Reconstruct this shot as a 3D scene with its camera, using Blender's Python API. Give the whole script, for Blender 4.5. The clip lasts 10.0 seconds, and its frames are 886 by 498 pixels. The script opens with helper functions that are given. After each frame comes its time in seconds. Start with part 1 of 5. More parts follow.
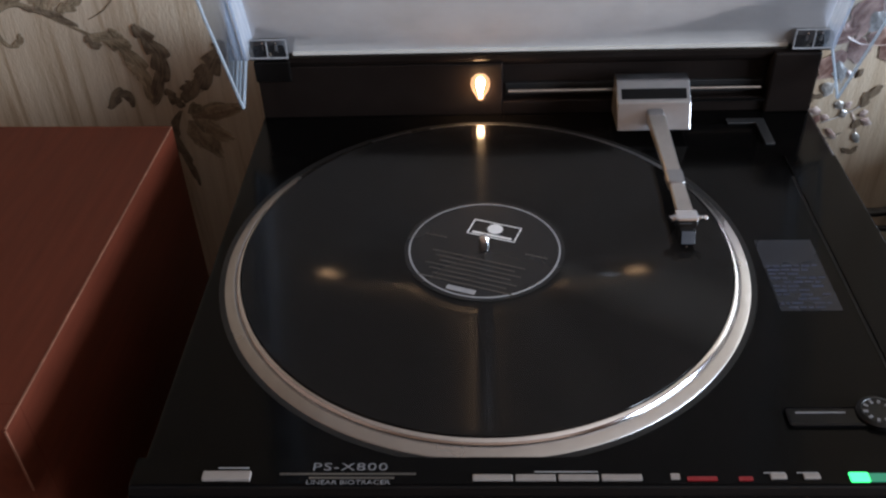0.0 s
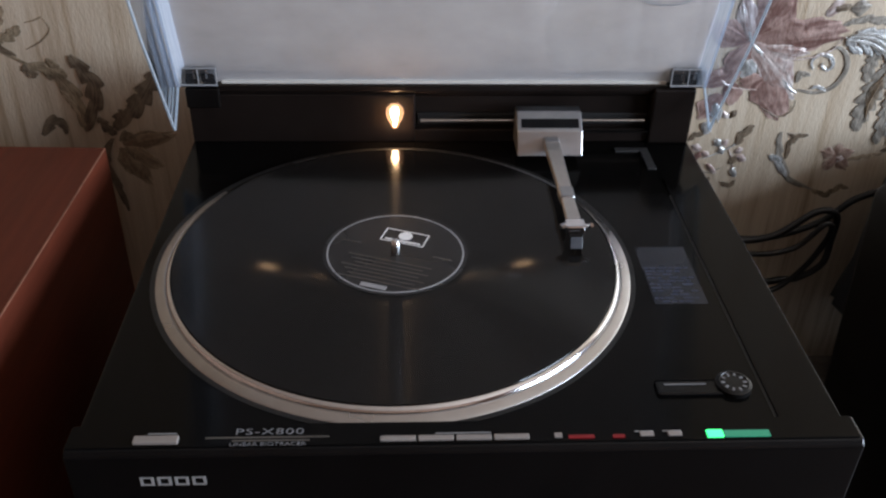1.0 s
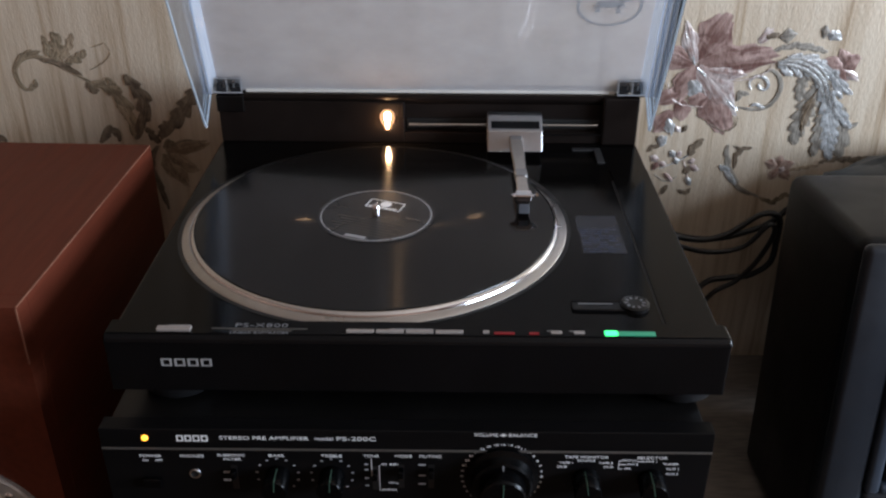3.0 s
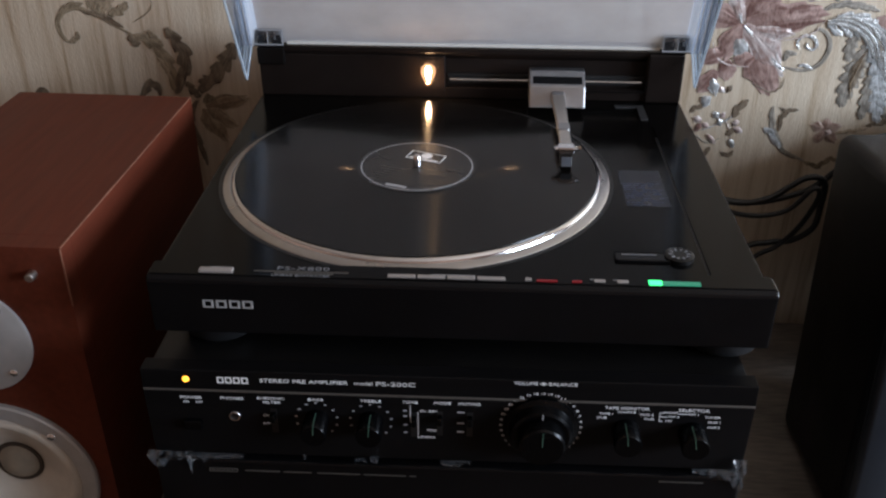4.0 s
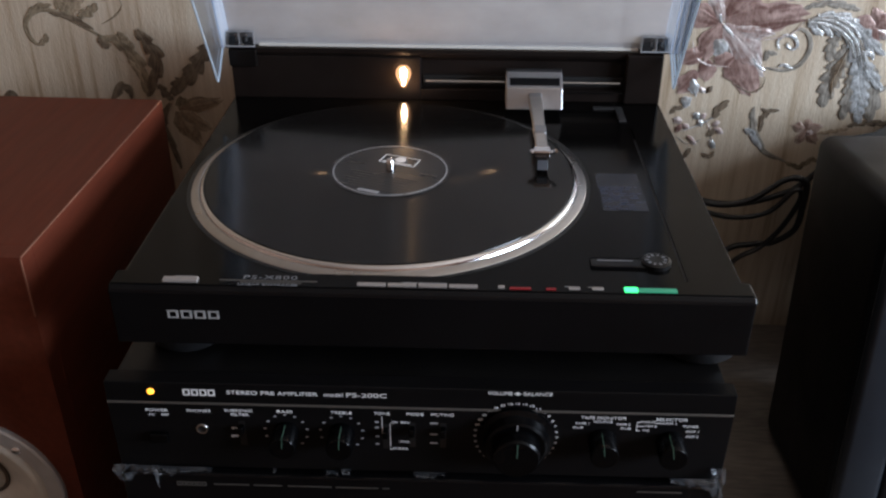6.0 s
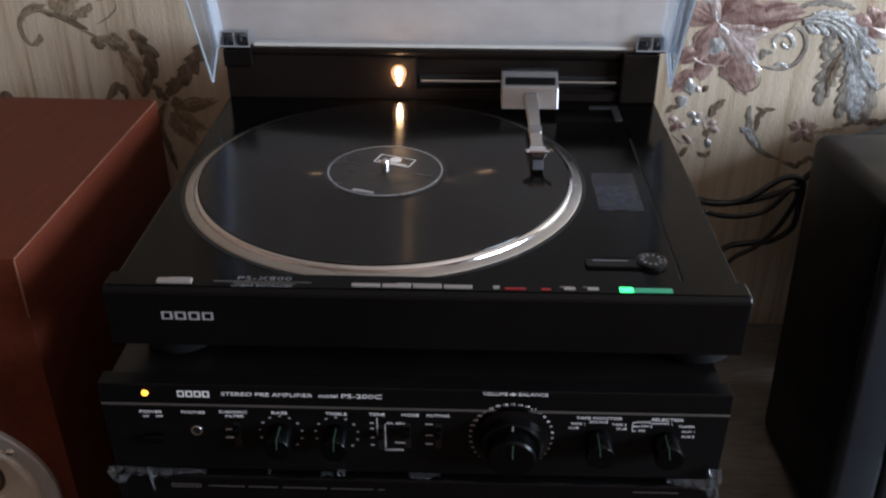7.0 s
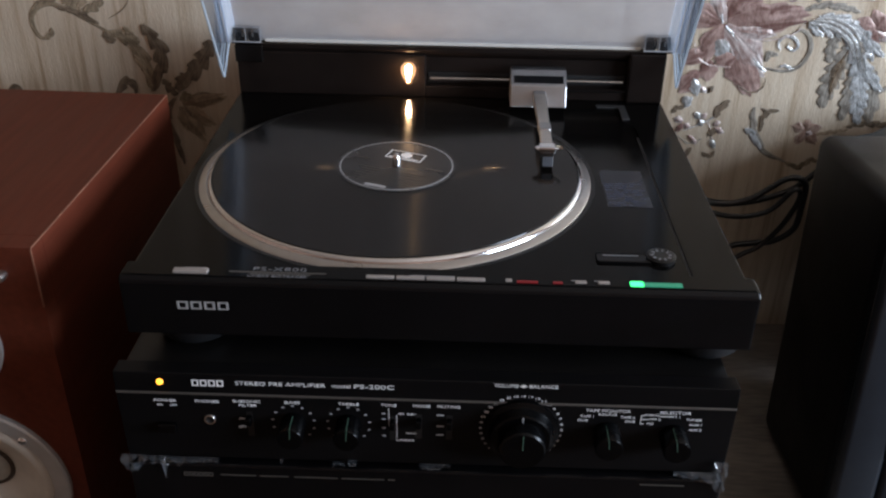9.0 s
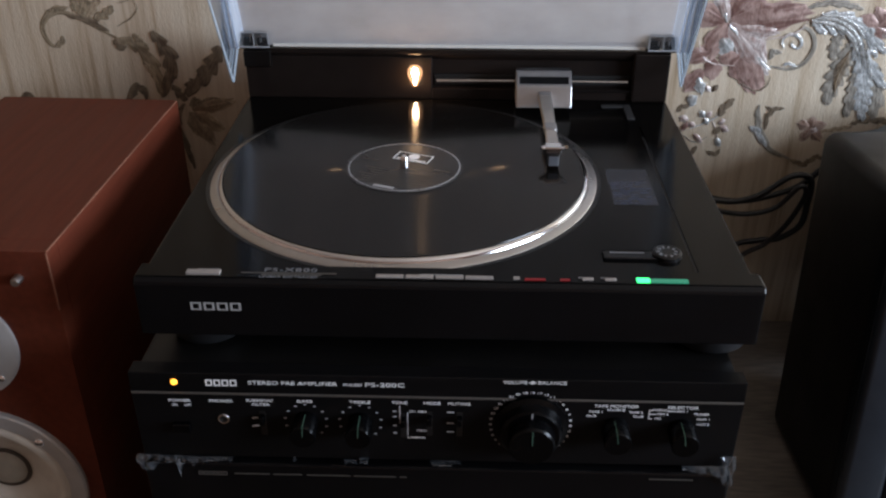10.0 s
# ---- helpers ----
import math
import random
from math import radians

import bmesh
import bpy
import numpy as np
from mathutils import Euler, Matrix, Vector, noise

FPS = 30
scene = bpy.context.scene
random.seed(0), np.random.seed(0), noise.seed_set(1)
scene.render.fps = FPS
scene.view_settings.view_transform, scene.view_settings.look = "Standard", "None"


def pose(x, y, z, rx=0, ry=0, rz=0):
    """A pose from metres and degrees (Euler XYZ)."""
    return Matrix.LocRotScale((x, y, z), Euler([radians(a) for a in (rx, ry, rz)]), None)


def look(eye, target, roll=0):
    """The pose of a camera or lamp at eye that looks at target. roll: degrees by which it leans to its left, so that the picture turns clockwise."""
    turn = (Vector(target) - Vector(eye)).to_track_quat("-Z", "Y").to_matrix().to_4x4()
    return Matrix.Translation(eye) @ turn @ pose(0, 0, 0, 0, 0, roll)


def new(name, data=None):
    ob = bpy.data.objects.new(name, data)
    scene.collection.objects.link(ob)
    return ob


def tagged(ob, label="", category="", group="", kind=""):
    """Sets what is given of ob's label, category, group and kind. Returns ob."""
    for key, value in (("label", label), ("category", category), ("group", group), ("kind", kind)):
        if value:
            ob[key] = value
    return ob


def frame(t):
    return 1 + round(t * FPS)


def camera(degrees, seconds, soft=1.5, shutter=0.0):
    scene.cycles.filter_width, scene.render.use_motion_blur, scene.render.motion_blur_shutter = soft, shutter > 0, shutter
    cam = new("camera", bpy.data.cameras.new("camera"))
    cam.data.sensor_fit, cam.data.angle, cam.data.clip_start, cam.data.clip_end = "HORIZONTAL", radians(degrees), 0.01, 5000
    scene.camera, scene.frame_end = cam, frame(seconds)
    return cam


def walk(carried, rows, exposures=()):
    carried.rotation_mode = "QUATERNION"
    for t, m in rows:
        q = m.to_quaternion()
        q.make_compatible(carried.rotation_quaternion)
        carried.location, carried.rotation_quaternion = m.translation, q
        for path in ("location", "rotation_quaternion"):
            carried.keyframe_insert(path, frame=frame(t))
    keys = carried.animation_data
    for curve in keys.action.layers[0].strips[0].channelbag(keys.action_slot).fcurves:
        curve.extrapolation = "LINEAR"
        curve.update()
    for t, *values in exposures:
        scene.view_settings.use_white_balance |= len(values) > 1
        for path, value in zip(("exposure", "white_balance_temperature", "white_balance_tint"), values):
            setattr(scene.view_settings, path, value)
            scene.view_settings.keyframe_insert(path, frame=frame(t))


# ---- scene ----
cam = camera(51.53, 10.0, soft=2.3, shutter=0.0)
ROWS = [
    (0.00, -0.0034, -0.4506, 1.1560, 2.85, -38.15, -2.37),
    (0.50, -0.0253, -0.4727, 1.1552, -6.08, -35.05, 1.86),
    (1.00, 0.0052, -0.5243, 1.1586, -3.01, -34.03, 1.34),
    (1.50, 0.0405, -0.6074, 1.1599, 0.52, -31.01, 1.53),
    (2.00, 0.0601, -0.6630, 1.1668, 0.60, -31.44, -0.54),
    (2.20, 0.0673, -0.6809, 1.1774, -0.44, -31.31, 0.24),
    (3.30, 0.0554, -0.6997, 1.1407, 1.66, -28.40, 0.00),
    (3.50, 0.0506, -0.7027, 1.1353, 2.48, -29.27, -0.13),
    (4.00, 0.0538, -0.7035, 1.1304, 2.57, -30.17, 0.20),
    (4.50, 0.0528, -0.7000, 1.1285, 2.22, -30.35, 0.57),
    (5.00, 0.0561, -0.7007, 1.1318, 2.29, -29.94, -0.01),
    (5.50, 0.0614, -0.6916, 1.1283, 1.82, -30.14, 0.30),
    (7.00, 0.0677, -0.6848, 1.1271, 1.67, -30.27, 0.15),
    (7.50, 0.0633, -0.6862, 1.1287, 1.80, -30.07, 0.04),
    (8.00, 0.0636, -0.6889, 1.1258, 1.72, -29.97, 0.38),
    (8.50, 0.0597, -0.6927, 1.1292, 1.48, -29.60, 0.91),
    (9.00, 0.0552, -0.6955, 1.1260, 1.26, -30.14, 0.95),
    (9.50, 0.0523, -0.7001, 1.1245, 1.07, -30.38, 0.88),
    (10.00, 0.0553, -0.7046, 1.1278, 1.85, -29.93, -0.01),
]
walk(cam, [(t, pose(x, y, z, 90 + pitch, 0, yaw) @ pose(0, 0, 0, 0, 0, roll)) for t, x, y, z, yaw, pitch, roll in ROWS])

# ---- light ----
world = bpy.data.worlds.new("sky")
scene.world = world
world.use_nodes = True
wn = world.node_tree
sky = wn.nodes.new("ShaderNodeTexSky")
sky.sky_type = "NISHITA"
sky.sun_disc = False
sky.sun_elevation = radians(35)
sky.sun_rotation = radians(160)
wn.links.new(sky.outputs[0], wn.nodes["Background"].inputs[0])
wn.nodes["Background"].inputs[1].default_value = 0.10
scene.view_settings.exposure = 0.0

WIN_X, WIN_Y0, WIN_Y1, WIN_Z0, WIN_Z1 = 2.10, -1.48, -0.27, 0.92, 1.70
lamp_data = bpy.data.lights.new("window_daylight", "AREA")
lamp_data.shape, lamp_data.size, lamp_data.size_y = "RECTANGLE", WIN_Y1 - WIN_Y0, WIN_Z1 - WIN_Z0
lamp_data.energy, lamp_data.color = 101.0, (0.72, 0.84, 1.02)
daylight = new("window_daylight", lamp_data)
daylight.matrix_world = look((WIN_X + 0.02, (WIN_Y0 + WIN_Y1) / 2, (WIN_Z0 + WIN_Z1) / 2), (0.0, (WIN_Y0 + WIN_Y1) / 2, (WIN_Z0 + WIN_Z1) / 2))


# ---- materials ----
def material(name, color, rough=0.5, metal=0.0, scale=60.0, vary=0.15, bump=0.0, bump_scale=300.0, stretch=(1, 1, 1), coat=0.0, spec=0.5, rough_vary=0.08):
    m = bpy.data.materials.new(name)
    m.use_nodes = True
    n, l = m.node_tree.nodes, m.node_tree.links
    b = n["Principled BSDF"]
    co = n.new("ShaderNodeTexCoord")
    mp = n.new("ShaderNodeMapping")
    mp.inputs["Scale"].default_value = stretch
    l.new(co.outputs["Object"], mp.inputs[0])
    fine = n.new("ShaderNodeTexNoise")
    fine.inputs["Scale"].default_value, fine.inputs["Detail"].default_value = scale, 6
    broad = n.new("ShaderNodeTexNoise")
    broad.inputs["Scale"].default_value, broad.inputs["Detail"].default_value = scale / 9, 3
    add = n.new("ShaderNodeMath")
    add.operation = "ADD"
    l.new(mp.outputs[0], fine.inputs["Vector"])
    l.new(mp.outputs[0], broad.inputs["Vector"])
    l.new(fine.outputs["Fac"], add.inputs[0])
    l.new(broad.outputs["Fac"], add.inputs[1])
    ramp = n.new("ShaderNodeMapRange")
    ramp.inputs["From Min"].default_value, ramp.inputs["From Max"].default_value = 0.6, 1.4
    ramp.inputs["To Min"].default_value, ramp.inputs["To Max"].default_value = 1 - vary, 1 + vary
    l.new(add.outputs[0], ramp.inputs["Value"])
    mul = n.new("ShaderNodeVectorMath")
    mul.operation = "SCALE"
    mul.inputs[0].default_value = color[:3]
    l.new(ramp.outputs[0], mul.inputs["Scale"])
    l.new(mul.outputs[0], b.inputs["Base Color"])
    rr = n.new("ShaderNodeMapRange")
    rr.inputs["From Min"].default_value, rr.inputs["From Max"].default_value = 0.3, 0.7
    rr.inputs["To Min"].default_value, rr.inputs["To Max"].default_value = max(0.02, rough - rough_vary), min(1, rough + rough_vary)
    l.new(broad.outputs["Fac"], rr.inputs["Value"])
    l.new(rr.outputs[0], b.inputs["Roughness"])
    b.inputs["Metallic"].default_value = metal
    b.inputs["Specular IOR Level"].default_value = spec
    b.inputs["Coat Weight"].default_value = coat
    b.inputs["Coat Roughness"].default_value = 0.08
    if bump:
        bn = n.new("ShaderNodeTexNoise")
        bn.inputs["Scale"].default_value, bn.inputs["Detail"].default_value = bump_scale, 4
        l.new(mp.outputs[0], bn.inputs["Vector"])
        bp = n.new("ShaderNodeBump")
        bp.inputs["Strength"].default_value, bp.inputs["Distance"].default_value = bump, 0.0006
        l.new(bn.outputs["Fac"], bp.inputs["Height"])
        l.new(bp.outputs[0], b.inputs["Normal"])
    return m


def glowing(name, color, strength):
    m = bpy.data.materials.new(name)
    m.use_nodes = True
    b = m.node_tree.nodes["Principled BSDF"]
    b.inputs["Base Color"].default_value = (*[c * 0.5 for c in color], 1)
    b.inputs["Emission Color"].default_value = (*color, 1)
    b.inputs["Emission Strength"].default_value = strength
    return m


def acrylic(name, tint, haze, rough=0.03, haze_color=(0.8, 0.82, 0.88), ior=1.45):
    """Clear plastic sheet: light passes straight, a share is scattered by dust, and the surface shines."""
    m = bpy.data.materials.new(name)
    m.use_nodes = True
    n, l = m.node_tree.nodes, m.node_tree.links
    n.remove(n["Principled BSDF"])
    out = n["Material Output"]
    clear = n.new("ShaderNodeBsdfTransparent")
    clear.inputs[0].default_value = (*tint, 1)
    dust = n.new("ShaderNodeBsdfTranslucent")
    dust.inputs[0].default_value = (*haze_color, 1)
    dust2 = n.new("ShaderNodeBsdfDiffuse")
    dust2.inputs[0].default_value = (*haze_color, 1)
    dm = n.new("ShaderNodeMixShader")
    dm.inputs[0].default_value = 0.6
    l.new(dust.outputs[0], dm.inputs[1])
    l.new(dust2.outputs[0], dm.inputs[2])
    noise_tex = n.new("ShaderNodeTexNoise")
    noise_tex.inputs["Scale"].default_value, noise_tex.inputs["Detail"].default_value = 9, 5
    rg = n.new("ShaderNodeMapRange")
    rg.inputs["To Min"].default_value, rg.inputs["To Max"].default_value = haze * 0.7, haze * 1.3
    l.new(noise_tex.outputs["Fac"], rg.inputs["Value"])
    body = n.new("ShaderNodeMixShader")
    l.new(rg.outputs[0], body.inputs[0])
    l.new(clear.outputs[0], body.inputs[1])
    l.new(dm.outputs[0], body.inputs[2])
    shine = n.new("ShaderNodeBsdfGlossy")
    shine.inputs["Roughness"].default_value = rough
    fres = n.new("ShaderNodeFresnel")
    fres.inputs[0].default_value = ior
    mix = n.new("ShaderNodeMixShader")
    l.new(fres.outputs[0], mix.inputs[0])
    l.new(body.outputs[0], mix.inputs[1])
    l.new(shine.outputs[0], mix.inputs[2])
    l.new(mix.outputs[0], out.inputs[0])
    return m


def wallpaper(name):
    m = material(name, (0.58, 0.50, 0.42), 0.40, 0.22, 260, 0.10, 0.8, 520, (1, 1, 0.30), rough_vary=0.05, spec=0.8)
    n, l = m.node_tree.nodes, m.node_tree.links
    b = n["Principled BSDF"]
    co = [x for x in n if x.type == "TEX_COORD"][0]
    mp = n.new("ShaderNodeMapping")
    mp.inputs["Scale"].default_value = (58, 1, 2.6)
    l.new(co.outputs["Object"], mp.inputs[0])
    streak = n.new("ShaderNodeTexNoise")
    streak.inputs["Scale"].default_value, streak.inputs["Detail"].default_value, streak.inputs["Roughness"].default_value = 1.6, 8, 0.62
    l.new(mp.outputs[0], streak.inputs["Vector"])
    ramp = n.new("ShaderNodeValToRGB")
    ramp.color_ramp.elements[0].position, ramp.color_ramp.elements[0].color = 0.30, (0.38, 0.27, 0.168, 1)
    ramp.color_ramp.elements[1].position, ramp.color_ramp.elements[1].color = 0.58, (0.67, 0.56, 0.425, 1)
    mid = ramp.color_ramp.elements.new(0.44)
    mid.color = (0.585, 0.468, 0.338, 1)
    l.new(streak.outputs["Fac"], ramp.inputs[0])
    l.new(ramp.outputs[0], b.inputs["Base Color"])
    return m


GROOVE = 0.0032


def record_material(name):
    """Pressed grooves: the shine is spread along the radius; a few quieter bands between the songs."""
    m = bpy.data.materials.new(name)
    m.use_nodes = True
    n, l = m.node_tree.nodes, m.node_tree.links
    b = n["Principled BSDF"]
    co = n.new("ShaderNodeTexCoord")
    ln = n.new("ShaderNodeVectorMath")
    ln.operation = "LENGTH"
    l.new(co.outputs["Object"], ln.inputs[0])
    bands = n.new("ShaderNodeTexNoise")
    bands.noise_dimensions = "1D"
    bands.inputs["Scale"].default_value, bands.inputs["Detail"].default_value = 260, 4
    l.new(ln.outputs["Value"], bands.inputs["W"])
    rr = n.new("ShaderNodeMapRange")
    rr.inputs["From Min"].default_value, rr.inputs["From Max"].default_value = 0.3, 0.7
    rr.inputs["To Min"].default_value, rr.inputs["To Max"].default_value = 0.10, 0.15
    l.new(bands.outputs["Fac"], rr.inputs["Value"])
    l.new(rr.outputs[0], b.inputs["Roughness"])
    cr = n.new("ShaderNodeValToRGB")
    cr.color_ramp.elements[0].color, cr.color_ramp.elements[1].color = (0.0030, 0.0026, 0.0024, 1), (0.0060, 0.0052, 0.0048, 1)
    l.new(bands.outputs["Fac"], cr.inputs[0])
    l.new(cr.outputs[0], b.inputs["Base Color"])
    b.inputs["Specular IOR Level"].default_value = 0.15
    b.inputs["Anisotropic"].default_value = 0.7
    tg = n.new("ShaderNodeTangent")
    tg.direction_type, tg.axis = "RADIAL", "Z"
    l.new(tg.outputs[0], b.inputs["Tangent"])
    b.inputs["Anisotropic Rotation"].default_value = 0.25
    b.inputs["Coat Weight"].default_value = 0.07
    b.inputs["Coat Roughness"].default_value = 0.06
    flat = n.new("ShaderNodeVectorMath")
    flat.operation = "MULTIPLY"
    flat.inputs[1].default_value = (1, 1, 0)
    l.new(co.outputs["Object"], flat.inputs[0])
    unit = n.new("ShaderNodeVectorMath")
    unit.operation = "NORMALIZE"
    l.new(flat.outputs[0], unit.inputs[0])
    last = b.outputs[0]
    for slope in (0.84, -0.84):
        sc = n.new("ShaderNodeVectorMath")
        sc.operation = "SCALE"
        sc.inputs["Scale"].default_value = slope
        l.new(unit.outputs[0], sc.inputs[0])
        up = n.new("ShaderNodeVectorMath")
        up.operation = "ADD"
        up.inputs[1].default_value = (0, 0, 1)
        l.new(sc.outputs[0], up.inputs[0])
        nn = n.new("ShaderNodeVectorMath")
        nn.operation = "NORMALIZE"
        l.new(up.outputs[0], nn.inputs[0])
        gl = n.new("ShaderNodeBsdfGlossy")
        gl.inputs["Color"].default_value = (GROOVE, GROOVE, GROOVE, 1)
        gl.inputs["Roughness"].default_value = 0.13
        l.new(nn.outputs[0], gl.inputs["Normal"])
        add = n.new("ShaderNodeAddShader")
        l.new(last, add.inputs[0])
        l.new(gl.outputs[0], add.inputs[1])
        last = add.outputs[0]
    l.new(last, n["Material Output"].inputs[0])
    return m


M_PLASTIC = material("black_satin_plastic", (0.004, 0.0035, 0.0033), 0.34, 0, 90, 0.25, 0.05, 900, spec=0.3)
M_PLATE = material("dark_metallic_top_plate", (0.0026, 0.0023, 0.0022), 0.13, 0, 70, 0.25, 0.015, 900, spec=0.10, rough_vary=0.03)
M_GLOSSBLACK = material("gloss_black_front", (0.0032, 0.0031, 0.0035), 0.20, 0, 40, 0.3, spec=0.22)
M_HOUSING = material("satin_black_housing", (0.0095, 0.0066, 0.0055), 0.36, 0, 60, 0.3, 0.06, 900, spec=0.16)
M_DEEP = material("deep_black_recess", (0.0030, 0.0027, 0.0026), 0.5, 0, 40, 0.2)
M_PREAMP = material("black_brushed_faceplate", (0.0042, 0.0039, 0.0041), 0.36, 0.0, 120, 0.25, 0.04, 300, (0.1, 1, 1), spec=0.12)
M_LINE = material("grey_faceplate_line", (0.10, 0.09, 0.08), 0.4, 0.4, 80, 0.15)
M_CARTFRONT = material("smoky_grey_plastic", (0.075, 0.085, 0.10), 0.2, 0, 80, 0.3)
M_BRACKET = material("dull_grey_bracket", (0.022, 0.021, 0.021), 0.5, 0, 80, 0.2)
M_POINTER = material("green_grey_line", (0.055, 0.11, 0.078), 0.5, 0, 80, 0.1)
M_KNOB = material("black_knob", (0.0012, 0.0012, 0.0014), 0.24, 0, 100, 0.2, spec=0.16)
M_ALU = material("brushed_aluminium", (0.56, 0.53, 0.50), 0.34, 1.0, 150, 0.08, 0.03, 800, (1, 1, 1))
M_RIM = material("satin_platter_aluminium", (0.53, 0.515, 0.51), 0.30, 1.0, 120, 0.08)
M_POLISH = material("polished_platter_edge", (0.8, 0.8, 0.82), 0.12, 1.0, 120, 0.08)
M_SILVER = material("silver_carriage", (0.42, 0.42, 0.43), 0.34, 1.0, 150, 0.08)
M_CHROME = material("chrome", (0.85, 0.85, 0.87), 0.10, 1.0, 90, 0.05)
M_WHITE = material("white_print", (0.88, 0.87, 0.86), 0.5, 0, 200, 0.08)
M_TEXT = material("thin_white_print", (0.80, 0.79, 0.78), 0.5, 0, 200, 0.08)
M_PRINT = material("grey_print", (0.34, 0.34, 0.35), 0.5, 0, 200, 0.1)
M_MARK = material("silver_mark", (0.29, 0.285, 0.28), 0.4, 0, 200, 0.1)
M_PRINT2 = material("dim_grey_print", (0.17, 0.17, 0.18), 0.5, 0, 200, 0.1)
M_PATCH = material("faint_blue_panel", (0.0055, 0.0072, 0.0140), 0.3, 0, 200, 0.3)
M_BLUEPRINT = material("blue_grey_print", (0.030, 0.039, 0.074), 0.4, 0, 200, 0.2)
M_KEY = material("pale_key", (0.27, 0.24, 0.22), 0.4, 0, 200, 0.1)
M_RED = glowing("dim_red_indicator", (0.34, 0.010, 0.015), 0.10)
M_GREEN = glowing("green_indicator", (0.05, 1.0, 0.24), 2.6)
M_GREENDIM = glowing("dim_green_strip", (0.05, 0.42, 0.24), 0.28)
M_AMBER = glowing("amber_indicator", (1.0, 0.42, 0.04), 3.0)
M_BULB = glowing("hot_bulb", (1.0, 0.66, 0.38), 170.0)
# Bulb shell: weak orange emission imitates the glare around the hot core.
M_BULBGLARE = bpy.data.materials.new("warm_bulb_glare")
M_BULBGLARE.use_nodes = True
bg = M_BULBGLARE.node_tree
bg_clear, bg_glow, bg_sum = bg.nodes.new("ShaderNodeBsdfTransparent"), bg.nodes.new("ShaderNodeEmission"), bg.nodes.new("ShaderNodeAddShader")
bg_clear.inputs[0].default_value = (1.0, 0.93, 0.85, 1)
bg_glow.inputs[0].default_value, bg_glow.inputs[1].default_value = (1.0, 0.50, 0.26, 1), 0.9
bg.links.new(bg_clear.outputs[0], bg_sum.inputs[0])
bg.links.new(bg_glow.outputs[0], bg_sum.inputs[1])
bg.links.new(bg_sum.outputs[0], bg.nodes["Material Output"].inputs[0])
M_RECORD = record_material("vinyl_record")
M_LABEL = material("black_paper_label", (0.008, 0.0075, 0.0075), 0.26, 0, 90, 0.3)
M_LID = acrylic("clear_smoky_acrylic", (0.86, 0.85, 0.86), 0.37, 0.03, (0.80, 0.78, 0.795))
M_LIDSIDE = acrylic("clear_bluish_acrylic_side", (0.87, 0.90, 0.94), 0.022, 0.03, (0.76, 0.86, 1.0), 1.035)
M_HINGE = acrylic("clear_hinge_plastic", (0.85, 0.88, 0.9), 0.03, 0.05)
M_LIDCORNER = acrylic("pale_bluish_acrylic_corner", (0.86, 0.90, 0.95), 0.34, 0.08, (0.77, 0.84, 0.95), 1.10)
M_LIDRIM = acrylic("bright_cut_acrylic_rim", (0.88, 0.92, 0.95), 0.55, 0.08, (0.82, 0.90, 0.96), 1.2)
M_LIDEDGE = material("cut_acrylic_edge", (0.60, 0.57, 0.52), 0.25, 0, 100, 0.08)
M_WOOD = material("reddish_brown_veneer", (0.098, 0.0225, 0.0115), 0.46, 0, 22, 0.28, 0.06, 250, (7, 0.7, 7), spec=0.16)
M_PALEEDGE = material("pale_veneer_edge", (0.20, 0.085, 0.052), 0.5, 0, 160, 0.5)
M_DRIVER = material("pale_woofer_cone", (0.50, 0.46, 0.40), 0.6, 0, 60, 0.18, 0.3, 300)
M_FLANGE = material("silver_grey_flange", (0.45, 0.44, 0.43), 0.38, 0.35, 80, 0.12, 0.1, 500)
M_RUBBER = material("black_rubber", (0.008, 0.0082, 0.0090), 0.45, 0, 80, 0.2, spec=0.3)
M_CAPRING = material("brown_glue_ring", (0.045, 0.032, 0.022), 0.6, 0, 60, 0.5)
M_STAIN = material("stained_dust_cap", (0.26, 0.22, 0.17), 0.6, 0, 40, 0.5, 0.2, 200)
M_BLACKBOX = material("black_grained_speaker", (0.0042, 0.0041, 0.0042), 0.46, 0, 120, 0.2, 0.25, 700, spec=0.18)
# Bezel and frame: bluish reflected daylight is painted into their base colours.
M_LITBEZEL = material("blue_lit_bezel", (0.0125, 0.0150, 0.0195), 0.36, 0, 120, 0.2, 0.15, 700, spec=0.35)
M_SHEENFRAME = material("sky_sheen_frame", (0.030, 0.039, 0.054), 0.34, 0, 120, 0.2, 0.1, 700, spec=0.4)
M_GRILLE = material("dark_cloth_grille", (0.013, 0.013, 0.012), 0.85, 0, 900, 0.4, 0.4, 1500)
M_CABLE = material("black_cable", (0.005, 0.005, 0.0055), 0.45, 0, 80, 0.2)
M_FILM = acrylic("torn_clear_film", (0.95, 0.96, 0.98), 0.055, 0.06, (0.80, 0.88, 0.96), 1.6)
M_PAPER = wallpaper("cream_streaked_wallpaper")
